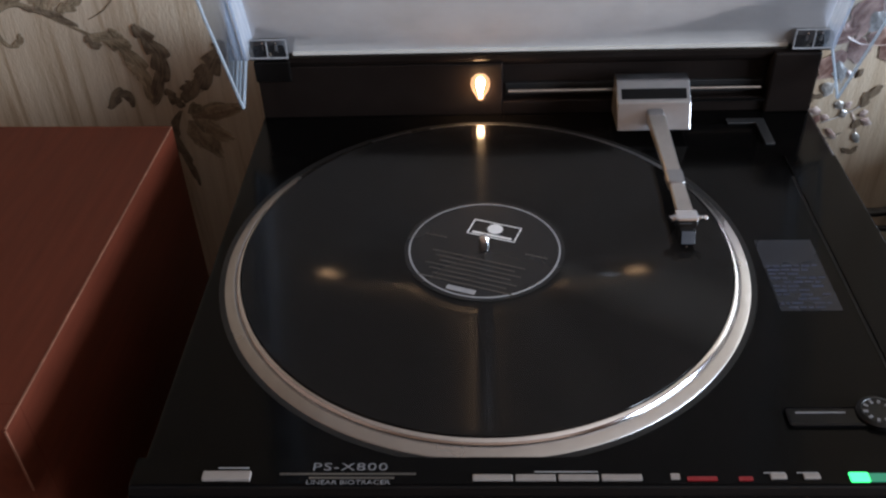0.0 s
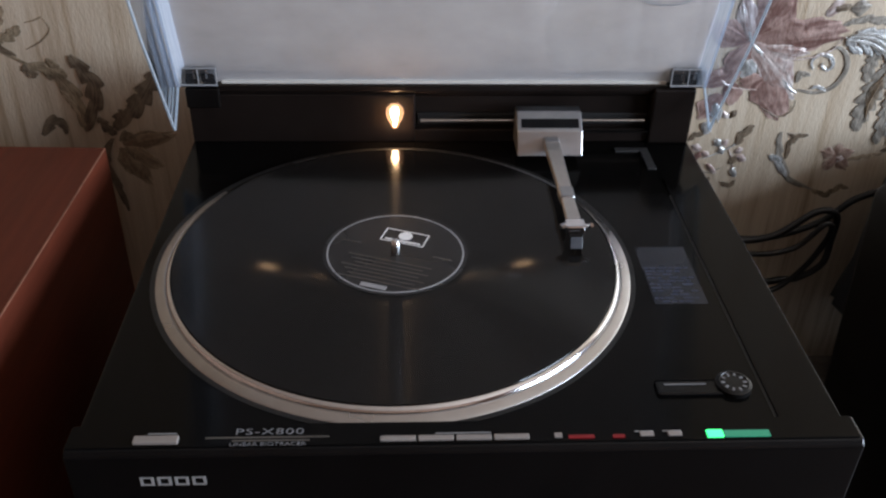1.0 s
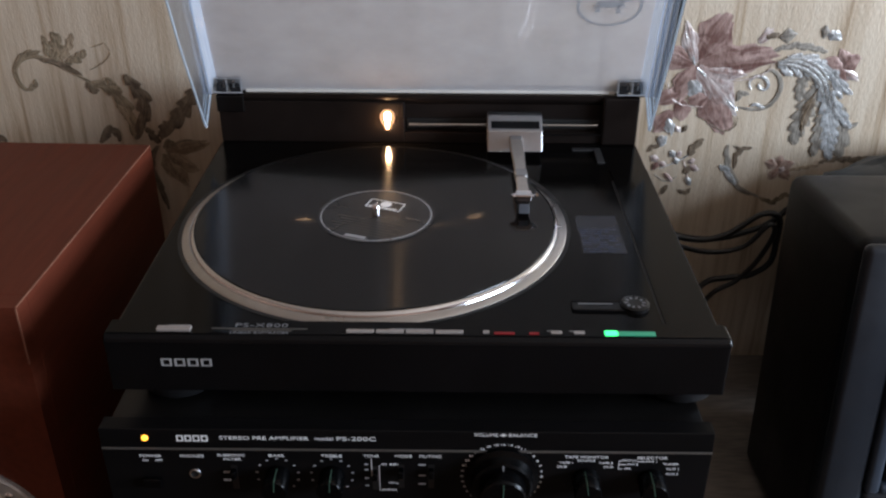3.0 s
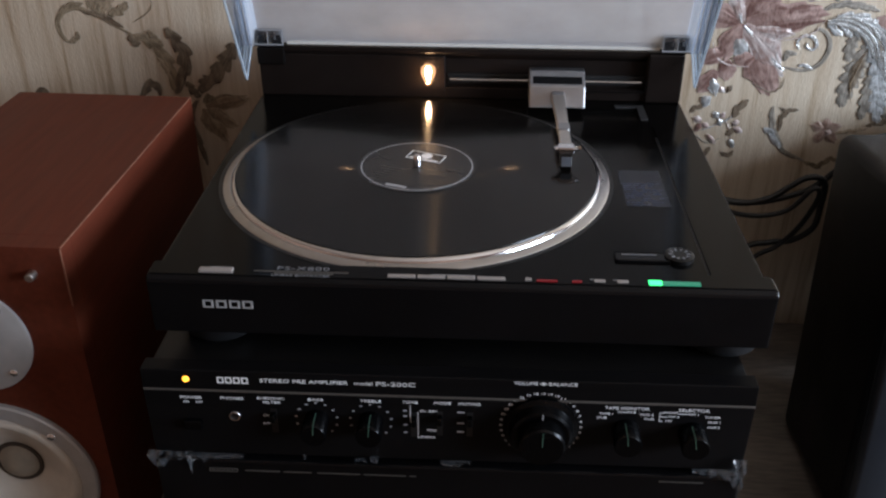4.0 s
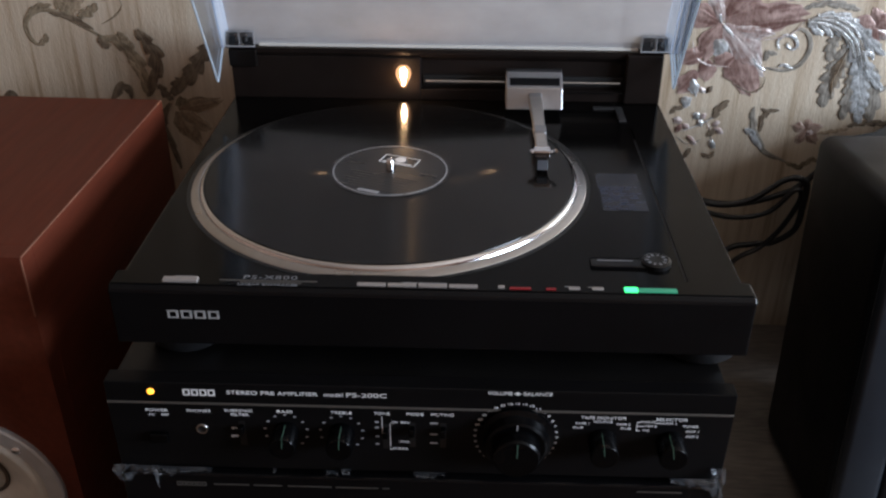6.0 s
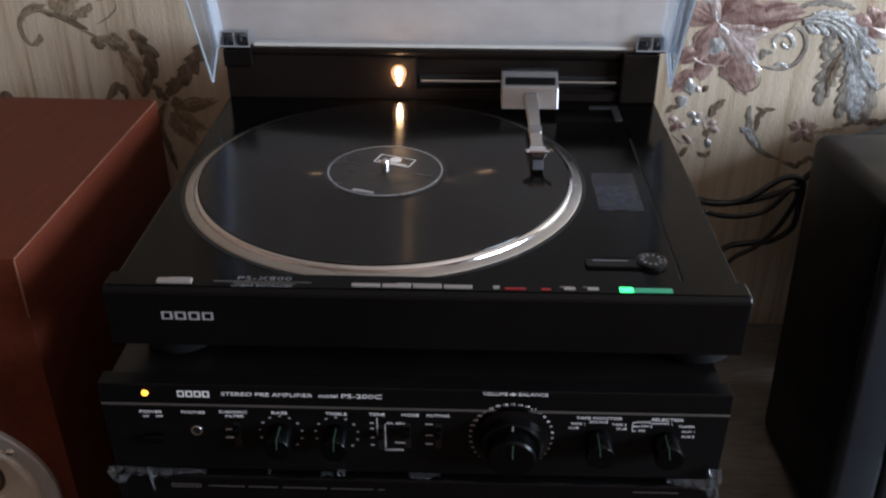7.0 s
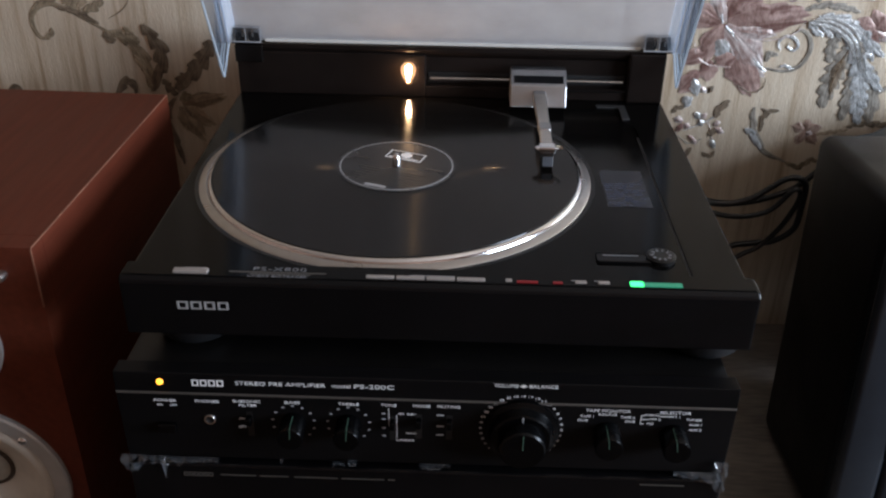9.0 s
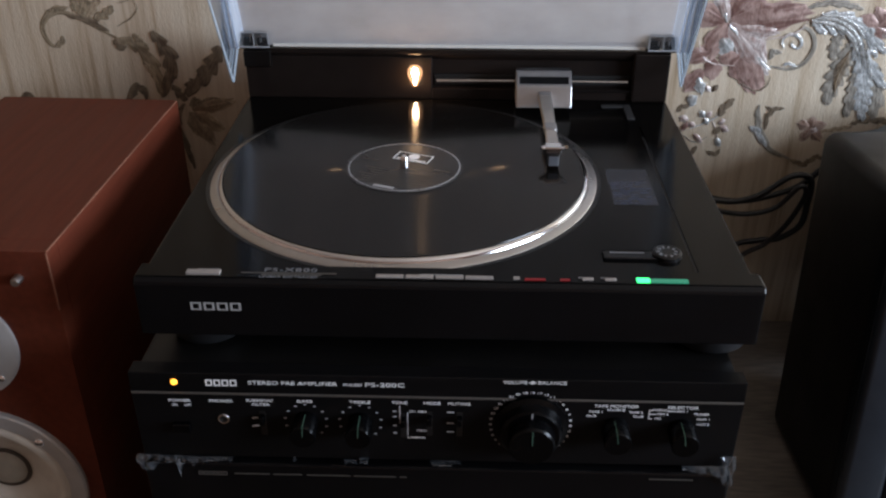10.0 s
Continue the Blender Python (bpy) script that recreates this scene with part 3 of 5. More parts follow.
    leaf("embossed_strand", [(0.4620, 0.8250), (0.4570, 0.8060), (0.4500, 0.7790)], 0.0004, M_FADED, 0, layer=5)
    leaf("embossed_strand", [(0.4610, 0.8220), (0.4550, 0.8040), (0.4520, 0.7750)], 0.0004, M_FADED, 0, layer=5)
    leaf("embossed_strand", [(0.4600, 0.8200), (0.4530, 0.8020), (0.4540, 0.7710)], 0.0004, M_FADED, 0, layer=5)
    leaf("embossed_strand", [(0.4590, 0.8170), (0.4510, 0.8000), (0.4560, 0.7670)], 0.0004, M_FADED, 0, layer=5)
    leaf("embossed_strand", [(0.4580, 0.8150), (0.4490, 0.7980), (0.4580, 0.7630)], 0.0004, M_FADED, 0, layer=5)
    leaf("embossed_leaf", [(0.4800, 0.7370), (0.4990, 0.7420), (0.5190, 0.7410), (0.5360, 0.7450)], 0.0048, M_DARKLEAF, 5, layer=1)
    leaf("embossed_leaf", [(0.4470, 0.7270), (0.4650, 0.7310), (0.4830, 0.7340)], 0.0030, M_FADED, 4, layer=1)
    # curved twin leaf and a small faded flower
    leaf("embossed_scroll", [(0.3750, 0.7580), (0.3760, 0.7420), (0.3830, 0.7230), (0.3960, 0.7050), (0.4210, 0.6930)], 0.0048, M_BRONZE, 3, layer=1)
    leaf("embossed_leaf", [(0.3690, 0.7330), (0.3790, 0.7250), (0.3910, 0.7080)], 0.0049, M_SILVERLEAF, 2, layer=2)
    leaf("embossed_leaf", [(0.3860, 0.7290), (0.3870, 0.7470), (0.3950, 0.7540), (0.4030, 0.7540)], 0.0036, M_DARKLEAF, 3, layer=2)
    leaf("embossed_leaf", [(0.3830, 0.7570), (0.3900, 0.7520), (0.3900, 0.7450)], 0.0024, M_DARKLEAF, 2, layer=2)
    petal(0.4370, 0.7320, 0.0177, 0.0120, 164, M_DULLPINK, 1)
    petal(0.4370, 0.7320, 0.0130, 0.0120, 86, M_DULLPINK, 1)
    petal(0.4380, 0.7320, 0.0162, 0.0120, 22, M_DULLPINK, 1)
    petal(0.4380, 0.7300, 0.0184, 0.0120, 311, M_DULLPINK, 1)
    petal(0.4370, 0.7300, 0.0172, 0.0120, 234, M_DULLPINK, 1)
    petal(0.4370, 0.7300, 0.0076, 0.0072, 337, M_PALEPINK, 3)
    leaf("embossed_scroll", [(0.4210, 0.6930), (0.4370, 0.6870), (0.4490, 0.6960), (0.4590, 0.6940)], 0.0042, M_BROWNLEAF, 4, layer=1)
    # small spray of buds under the flower
    leaf("embossed_stem", [(0.3000, 0.7280), (0.3200, 0.7370), (0.3350, 0.7480), (0.3440, 0.7630)], 0.0010, M_SILVERLEAF, 0, layer=1)
    leaf("embossed_stem", [(0.2950, 0.7220), (0.3090, 0.7130), (0.3230, 0.7190)], 0.0008, M_BRONZE, 0, layer=1)
    leaf("embossed_stem", [(0.3260, 0.7400), (0.3320, 0.7270), (0.3360, 0.7110)], 0.0008, M_PALEPINK, 0, layer=1)
    leaf("embossed_leaf", [(0.3330, 0.7440), (0.3380, 0.7560), (0.3470, 0.7650)], 0.0054, M_DARKLEAF, 2, layer=2)
    leaf("embossed_leaf", [(0.3300, 0.7230), (0.3330, 0.7270), (0.3350, 0.7320)], 0.0036, M_DARKLEAF, 0, layer=2)
    leaf("embossed_leaf", [(0.3260, 0.7020), (0.3340, 0.6980), (0.3400, 0.7040)], 0.0036, M_DARKLEAF, 2, layer=1)
    leaf("embossed_leaf", [(0.2850, 0.7490), (0.2910, 0.7550), (0.3000, 0.7560)], 0.0036, M_DARKLEAF, 2, layer=1)
    leaf("embossed_leaf", [(0.3070, 0.6960), (0.3100, 0.7030), (0.3130, 0.7080)], 0.0030, M_DARKLEAF, 0, layer=1)
    petal(0.3170, 0.7430, 0.0099, 0.0084, 135, M_SILVERLEAF, 2)
    petal(0.3180, 0.7430, 0.0092, 0.0072, 41, M_PALEPINK, 2)
    petal(0.3170, 0.7420, 0.0089, 0.0072, 297, M_SILVERLEAF, 2)
    petal(0.2990, 0.7390, 0.0108, 0.0084, 158, M_PALEPINK, 2)
    petal(0.3000, 0.7370, 0.0092, 0.0072, 319, M_PALEPINK, 2)
    petal(0.2980, 0.7370, 0.0114, 0.0072, 255, M_PINK, 2)
    petal(0.3330, 0.7360, 0.0085, 0.0072, 21, M_PALEPINK, 2)
    petal(0.3350, 0.7320, 0.0126, 0.0072, 342, M_PALEPINK, 2)
    petal(0.3330, 0.7180, 0.0117, 0.0072, 301, M_SILVERLEAF, 2)
    petal(0.3070, 0.7230, 0.0156, 0.0060, 320, M_PALEPINK, 2)
    petal(0.3210, 0.7730, 0.0100, 0.0060, 53, M_DARKLEAF, 2)
    petal(0.3120, 0.7800, 0.0099, 0.0060, 315, M_PALEPINK, 2)


def bouquet_left():
    """Bronze branch that rolls up at its end, with jagged leaves and a faded flower below."""
    leaf("embossed_scroll", [(-0.3970, 0.8170), (-0.4060, 0.8180), (-0.4120, 0.8280), (-0.4120, 0.8410), (-0.4030, 0.8510), (-0.3880, 0.8550), (-0.3670, 0.8470), (-0.3470, 0.8350), (-0.3300, 0.8250)], 0.0028, M_BROWNLEAF, 0, layer=1, taper=(0.5, 0.5))
    leaf("embossed_bud", [(-0.4030, 0.8170), (-0.3950, 0.8210), (-0.3920, 0.8290)], 0.0036, M_BROWNLEAF, 2, layer=2)
    leaf("embossed_leaf", [(-0.4090, 0.8490), (-0.3950, 0.8580), (-0.3800, 0.8600)], 0.0038, M_BROWNLEAF, 3, layer=2)
    leaf("embossed_leaf", [(-0.3830, 0.8520), (-0.3600, 0.8460), (-0.3400, 0.8340)], 0.0042, M_DARKLEAF, 3, layer=2)
    leaf("embossed_leaf", [(-0.3700, 0.8500), (-0.3610, 0.8660), (-0.3630, 0.8820)], 0.0092, M_BROWNLEAF, 3, layer=1)
    leaf("embossed_leaf", [(-0.3620, 0.8480), (-0.3500, 0.8640), (-0.3420, 0.8800)], 0.0050, M_FADED, 4, layer=1)
    leaf("embossed_leaf", [(-0.3540, 0.8490), (-0.3410, 0.8530), (-0.3310, 0.8620)], 0.0059, M_BROWNLEAF, 3, layer=2)
    leaf("embossed_leaf", [(-0.3750, 0.8550), (-0.3730, 0.8670), (-0.3750, 0.8780)], 0.0042, M_BROWNLEAF, 3, layer=1)
    leaf("embossed_stem", [(-0.3300, 0.8400), (-0.3140, 0.8490), (-0.3050, 0.8600), (-0.3100, 0.8710)], 0.0006, M_BROWNLEAF, 0, layer=1)
    leaf("embossed_stem", [(-0.3260, 0.8650), (-0.3150, 0.8680), (-0.3100, 0.8710)], 0.0006, M_BROWNLEAF, 0, layer=1)
    leaf("embossed_leaf", [(-0.3350, 0.8250), (-0.3180, 0.8220), (-0.3050, 0.8110), (-0.2960, 0.7940), (-0.2940, 0.7760), (-0.2930, 0.7590)], 0.0084, M_BROWNLEAF, 5, layer=2)
    leaf("embossed_leaf", [(-0.3350, 0.8260), (-0.3320, 0.8180), (-0.3240, 0.8170)], 0.0050, M_DARKLEAF, 2, layer=3)
    leaf("embossed_leaf", [(-0.3140, 0.8320), (-0.3090, 0.8250), (-0.3000, 0.8180)], 0.0042, M_BROWNLEAF, 3, layer=2)
    leaf("embossed_leaf", [(-0.2930, 0.8350), (-0.2840, 0.8200), (-0.2770, 0.8050), (-0.2810, 0.7840), (-0.2920, 0.7600)], 0.0101, M_DARKLEAF, 4, layer=3)
    leaf("embossed_leaf", [(-0.3080, 0.8020), (-0.3010, 0.7900), (-0.2950, 0.7750)], 0.0029, M_FADED, 3, layer=3)
    leaf("embossed_leaf", [(-0.2200, 0.8190), (-0.2310, 0.8000), (-0.2440, 0.7830), (-0.2620, 0.7630)], 0.0109, M_DARKLEAF, 4, layer=2)
    leaf("embossed_leaf", [(-0.2390, 0.7980), (-0.2450, 0.7830), (-0.2550, 0.7680)], 0.0067, M_DARKLEAF, 3, layer=3)
    leaf("embossed_leaf", [(-0.2540, 0.7810), (-0.2600, 0.7720), (-0.2640, 0.7600)], 0.0067, M_DARKLEAF, 3, layer=2)
    leaf("embossed_leaf", [(-0.2790, 0.7740), (-0.2720, 0.7620), (-0.2650, 0.7560)], 0.0059, M_DARKLEAF, 3, layer=2)
    leaf("embossed_leaf", [(-0.3340, 0.7550), (-0.3230, 0.7680), (-0.3140, 0.7690), (-0.3120, 0.7560)], 0.0067, M_DARKLEAF, 2, layer=1)
    leaf("embossed_leaf", [(-0.4560, 0.7530), (-0.4470, 0.7600), (-0.4400, 0.7550)], 0.0042, M_DARKLEAF, 0, layer=1)
    petal(-0.2610, 0.7450, 0.0519, 0.0180, 16, M_FADED, 1)
    petal(-0.2600, 0.7420, 0.0385, 0.0180, 332, M_FADED, 1)
    petal(-0.2630, 0.7410, 0.0465, 0.0180, 298, M_FADED, 1)
    petal(-0.2640, 0.7420, 0.0313, 0.0156, 287, M_FADED, 1)
    petal(-0.2590, 0.7470, 0.0247, 0.0144, 14, M_FADED, 1)
    leaf("embossed_vein", [(-0.2590, 0.7470), (-0.2380, 0.7590), (-0.2130, 0.7530)], 0.0015, M_BROWNLEAF, 3, layer=3)
    leaf("embossed_vein", [(-0.2600, 0.7420), (-0.2500, 0.7250), (-0.2420, 0.7040)], 0.0015, M_DARKLEAF, 3, layer=3)
    leaf("embossed_stem", [(-0.2690, 0.7520), (-0.2790, 0.7340), (-0.2780, 0.7140), (-0.2710, 0.6910), (-0.2680, 0.6710)], 0.0054, M_DARKLEAF, 3, layer=3)
    leaf("embossed_leaf", [(-0.2630, 0.7490), (-0.2550, 0.7560), (-0.2490, 0.7520)], 0.0050, M_BROWNLEAF, 2, layer=3)


bouquet_right()
bouquet_left()

# ---- sideboard under the stack ----
TOP = 0.47
sideboard = thing("sideboard", (0.1, 0.03, 0), "dark brown wooden sideboard under the hi-fi stack", "sideboard")
part("carcass", box(-0.62, 0.86, -0.20, 0.27, 0.06, TOP - 0.025, 0.004), M_STAND, sideboard)
part("top", box(-0.64, 0.88, -0.22, 0.275, TOP - 0.025, TOP, 0.004), M_STAND, sideboard)
part("plinth", box(-0.58, 0.82, -0.17, 0.25, 0.0, 0.06), M_STAND, sideboard)

# ---- turntable ----
ZT = 0.7955
ZS = 0.7992
ZB = 0.7535
FEET_Z = 0.7330
tt = thing("turntable", (0.04, 0.01, FEET_Z), "black linear-tracking record player with its clear lid open", "turntable")
part("chassis", box(-0.1715, 0.2515, -0.165, 0.206, ZB, ZT, 0.0022), M_PLATE, tt, "dark satin metal plinth")
part("front_fascia", prism([(-0.1815, ZB), (-0.1815, ZS - 0.0035), (-0.1785, ZS), (-0.161, ZS), (-0.161, ZB)], -0.1735, 0.2550, 0.0012), M_GLOSSBLACK, tt, "glossy black front")
part("front_strip", box(-0.1725, 0.2530, -0.1782, -0.1618, ZS + 0.0002, ZS + 0.0008, 0.0003, 1), M_PLATE, tt)
part("side_strip", box(0.2145, 0.2505, -0.1605, 0.110, ZT - 0.001, ZT + 0.0012, 0.0006), M_PLATE, tt)
part("groove", box(0.2130, 0.2145, -0.1605, 0.085, ZT - 0.001, ZT + 0.0003), M_DEEP, tt)
for x in (-0.137, 0.233):
    for y in (-0.140, 0.165):
        part("foot", lathe([(0, 0), (0.024, 0), (0.0275, 0.003), (0.029, 0.010), (0.0275, 0.016), (0.022, 0.0185), (0.022, ZB - FEET_Z + 0.001), (0, ZB - FEET_Z + 0.001)], (x, y, FEET_Z), 40), M_RUBBER, tt, smooth=35)

# rear housing in which the arm's carriage runs
ZH = 0.8465
HF = 0.1765
part("housing_back", prism([(0.1840, ZT), (0.1840, ZH - 0.012), (HF + 0.0015, ZH - 0.007), (HF, ZH - 0.004), (HF, ZH), (0.208, ZH), (0.208, ZT)], -0.1705, 0.2505), M_HOUSING, tt, "black rear housing")
part("housing_front", box(-0.1705, 0.0160, HF, 0.1835, ZT, ZH - 0.0075, 0.001), M_HOUSING, tt)
part("housing_front", box(0.2150, 0.2505, HF - 0.004, 0.1835, ZT, ZH - 0.001, 0.002), M_HOUSING, tt)
part("housing_front", box(0.0160, 0.2150, HF, 0.1835, ZT, 0.8070, 0.001), M_HOUSING, tt)
part("housing_lug", box(-0.1712, -0.1440, HF - 0.0040, HF, ZH - 0.018, ZH - 0.001, 0.001), M_PLASTIC, tt)
part("rail", tube([(0.0205, 0.1785, 0.8146), (0.11, 0.1785, 0.8146), (0.2113, 0.1785, 0.8146)], 0.0014), M_ALU, tt, "bright metal guide rail")
part("rail_slot", box(0.018, 0.2145, 0.1822, 0.1845, 0.8095, 0.8195, 0.0005), M_DEEP, tt)
part("rest_bracket", box(0.1845, 0.2125, 0.1560, 0.1625, ZT, ZT + 0.0016, 0.0004), M_BRACKET, tt, "grey arm rest plate")
part("rest_bracket", box(0.2055, 0.2125, 0.1260, 0.1560, ZT, ZT + 0.0016, 0.0004), M_BRACKET, tt)
part("ledge", box(0.1560, 0.2150, 0.1735, 0.1765, 0.8055, 0.8065), M_PLASTIC, tt)

# small glowing lamp on the housing; its shell's glow stands in for lens glare
bulb = part("lamp_bulb", lathe([(0, -0.0112), (0.0022, -0.0104), (0.0036, -0.0070), (0.0062, -0.002), (0.0074, 0.0024), (0.0068, 0.0066), (0.0042, 0.0096), (0, 0.0106)], (-0.0010, 0.1745, 0.8208), 24), M_BULBGLARE, tt, "warm bulb whose shell glows in place of lens glare", smooth=60)
part("filament", lathe([(0, -0.0096), (0.0010, -0.0088), (0.0013, -0.0050), (0.0024, -0.001), (0.0031, 0.0022), (0.0028, 0.0056), (0.0016, 0.0072), (0, 0.0076)], (-0.0010, 0.1745, 0.8208), 20), M_BULB, bulb, smooth=60)

# platter, mat, spindle
platter = part("platter", lathe([(0, 0.0003), (0.1612, 0.0001), (0.1610, 0.0004), (0.1602, 0.0009), (0.1552, 0.0026), (0.1546, 0.0024), (0.1544, 0.0015), (0, 0.0015)], (0, 0, ZT), 160), M_RIM, tt, "satin aluminium platter rim", smooth=30)
part("platter_edge", lathe([(0.1545, 0.0018), (0.1541, 0.0030), (0.1534, 0.0042), (0.1524, 0.0051), (0.1512, 0.0055), (0.1510, 0.0018)], (0, 0, ZT), 160), M_POLISH, platter, "polished rounded platter edge", smooth=40)
part("platter_gap", lathe([(0.1611, 0.0001), (0.1645, 0.0001), (0.1645, 0.0003), (0.1611, 0.0003)], (0, 0, ZT), 128), M_DEEP, tt)
part("mat", lathe([(0, 0.0015), (0.1490, 0.0015), (0.1490, 0.0040), (0, 0.0040)], (0, 0, ZT), 96), M_RUBBER, tt)
part("spindle", lathe([(0.0036, 0.002), (0.0036, 0.0125), (0.0028, 0.0155), (0.0012, 0.0170), (0, 0.0173)], (0, 0, ZT), 24), M_CHROME, tt, "chrome spindle", smooth=50)

# record lying on the platter
ZR = ZT + 0.0040
record = thing("record", (0, 0, ZR), "black vinyl record with a black paper label on the platter", "record")
part("disc", lathe([(0.0036, 0.0), (0.1500, 0.0), (0.1507, 0.0009), (0.1500, 0.0021), (0.1465, 0.0019), (0.0600, 0.0017), (0.0520, 0.0020), (0.0036, 0.0020)], (0, 0, ZR), 192), M_RECORD, record, smooth=40)
label_disc = part("label", lathe([(0.0037, 0.0021), (0.0500, 0.0021), (0.0500, 0.0024), (0.0037, 0.0024)], (0, 0, ZR), 96), M_LABEL, record, "black paper label with silver ring")
part("label_ring", lathe([(0.0462, 0.0024), (0.0473, 0.0024), (0.0473, 0.0026), (0.0462, 0.0026)], (0, 0, ZR), 128), M_PRINT, label_disc)


def on_label(name, x0, x1, y0, y1, mat, turn=-20.0):
    bm = box(x0, x1, y0, y1, ZR + 0.0024, ZR + 0.00262)
    bmesh.ops.rotate(bm, verts=bm.verts, cent=(0, 0, 0), matrix=Matrix.Rotation(radians(turn), 3, "Z"))
    return part(name, bm, mat, label_disc)


for a, b, c, d in ((-0.016, 0.016, 0.0262, 0.0270), (-0.016, 0.016, 0.0112, 0.0120), (-0.016, -0.0152, 0.0112, 0.0270), (0.0152, 0.016, 0.0112, 0.0270)):
    on_label("printed_frame", a, b, c, d, M_WHITE)
on_label("printed_bar", -0.013, 0.013, 0.0130, 0.0148, M_WHITE)
bm = lathe([(0, 0), (0.0050, 0), (0.0050, 0.0002), (0, 0.0002)], (0, 0.0208, ZR + 0.0024), 20)
bmesh.ops.rotate(bm, verts=bm.verts, cent=(0, 0, 0), matrix=Matrix.Rotation(radians(-20), 3, "Z"))
part("printed_mark", bm, M_WHITE, label_disc)
for k in range(7):
    on_label("printed_line", -0.030 + 0.004 * (k % 3), 0.030 - 0.005 * (k % 2), -0.012 - 0.0042 * k, -0.0110 - 0.0042 * k, M_LINE)
on_label("printed_line", -0.040, -0.026, 0.002, 0.0032, M_LINE)
on_label("printed_line", 0.026, 0.040, 0.002, 0.0032, M_LINE)
on_label("printed_bar", -0.009, 0.009, -0.0440, -0.0400, M_PRINT)

# tonearm and carriage
arm = thing("tonearm", (0.1255, 0.155, ZT + 0.003), "silver straight tonearm on its sliding carriage, stylus on the record", "tonearm")
part("carriage", prism([(0.1710, 0.8020), (0.1710, 0.8318), (0.1598, 0.8318), (0.1456, 0.8212), (0.1365, 0.8025)], 0.0989, 0.1526, 0.0010), M_SILVER, arm, "brushed silver carriage")
part("carriage_window", prism([(0.1541, 0.8280), (0.1476, 0.8231), (0.1482, 0.8215), (0.1547, 0.8264)], 0.1022, 0.1496), M_GLOSSBLACK, arm, "smoked window")
part("carriage_strut", box(0.104, 0.147, 0.1700, 0.1822, 0.810, 0.819, 0.001), M_PLASTIC, arm)


def beam(a, b, w0, w1, h0, h1, bevel=0.0012):
    """A tapered bar of oblong section from a to b."""
    bm = bmesh.new()
    a, b = Vector(a), Vector(b)
    d = (b - a).normalized()
    s = d.cross(Vector((0, 0, 1))).normalized()
    u = s.cross(d)
    v = []
    for p, w, h in ((a, w0, h0), (b, w1, h1)):
        v.append([bm.verts.new(p + s * i * w / 2 + u * j * h / 2) for i, j in ((-1, -1), (1, -1), (1, 1), (-1, 1))])
    bm.faces.new(v[0][::-1])
    bm.faces.new(v[1])
    for k in range(4):
        bm.faces.new((v[0][k], v[0][(k + 1) % 4], v[1][(k + 1) % 4], v[1][k]))
    bmesh.ops.bevel(bm, geom=list(bm.edges), offset=bevel, segments=2, profile=0.5, affect="EDGES")
    return bm


part("arm_root", box(0.1205, 0.1325, 0.1350, 0.1440, 0.8075, 0.8172, 0.0012), M_SILVER, arm)
part("arm_tube", beam((0.1265, 0.1430, 0.8127), (0.1256, 0.0570, 0.8147), 0.0130, 0.0098, 0.0075, 0.0060), M_ALU, arm)
part("arm_collar", beam((0.1256, 0.0620, 0.8147), (0.1254, 0.0460, 0.8150), 0.0118, 0.0112, 0.0080, 0.0078, 0.002), M_SILVER, arm, "round locking collar")
part("headshell", beam((0.1254, 0.0470, 0.8150), (0.1251, 0.0130, 0.8156), 0.0096, 0.0105, 0.0050, 0.0045), M_ALU, arm)
part("head_block", box(0.1183, 0.1321, 0.0060, 0.0165, 0.8118, 0.8182, 0.0012), M_CHROME, arm, "shiny clear headshell end")
part("finger_lift", tube([(0.1312, 0.0115, 0.8152), (0.1347, 0.0105, 0.8154), (0.1364, 0.0085, 0.8176)], 0.0016), M_CHROME, arm)
part("finger_lift", tube([(0.1192, 0.0115, 0.8152), (0.1165, 0.0110, 0.8150), (0.1155, 0.0105, 0.8146)], 0.0024), M_CHROME, arm)
part("cartridge", prism([(0.0140, 0.8128), (0.0028, 0.8122), (-0.0012, 0.8040), (0.0020, 0.8024), (0.0210, 0.8034), (0.0250, 0.8128)], 0.1203, 0.1299, 0.0006), M_GLOSSBLACK, arm, "dark cartridge")
part("cartridge_front", prism([(0.0022, 0.8118), (0.0014, 0.8118), (-0.0018, 0.8048), (-0.0010, 0.8044)], 0.1211, 0.1291), M_CARTFRONT, arm, "smoky grey cartridge front")
part("stylus", tube([(0.1251, 0.002, 0.8030), (0.1251, 0.000, 0.8024), (0.1251, -0.001, 0.8018)], 0.0005, 6, 3), M_CHROME, arm)

# keys, lights and print along the front
ZK = ZS + 0.0008
part("start_key", box(-0.1375, -0.1140, -0.1767, -0.1715, ZK, ZK + 0.0022, 0.0005), M_KEY, tt, "pale grey key")
for k in range(4):
    x = -0.0076 + k * 0.0203
    part("key", box(x, x + 0.0190, -0.1767, -0.1734, ZK, ZK + 0.0016, 0.0004), M_KEY, tt, "pale grey key")
part("indicator_window", box(0.0860, 0.0902, -0.1757, -0.1725, ZK, ZK + 0.0008), M_KEY, tt)
for x0, x1 in ((0.0935, 0.1075), (0.1175, 0.1240)):
    part("red_indicator", box(x0, x1, -0.1765, -0.1743, ZK, ZK + 0.0008), M_RED, tt, "dim red light")
for x in (0.1359, 0.1513):
    part("small_key", box(x - 0.0036, x + 0.0040, -0.1757, -0.1727, ZK, ZK + 0.0012, 0.0003), M_KEY, tt)
    part("small_mark", box(x - 0.0060, x + 0.0040, -0.1721, -0.1715, ZK, ZK + 0.0003), M_PRINT, tt)
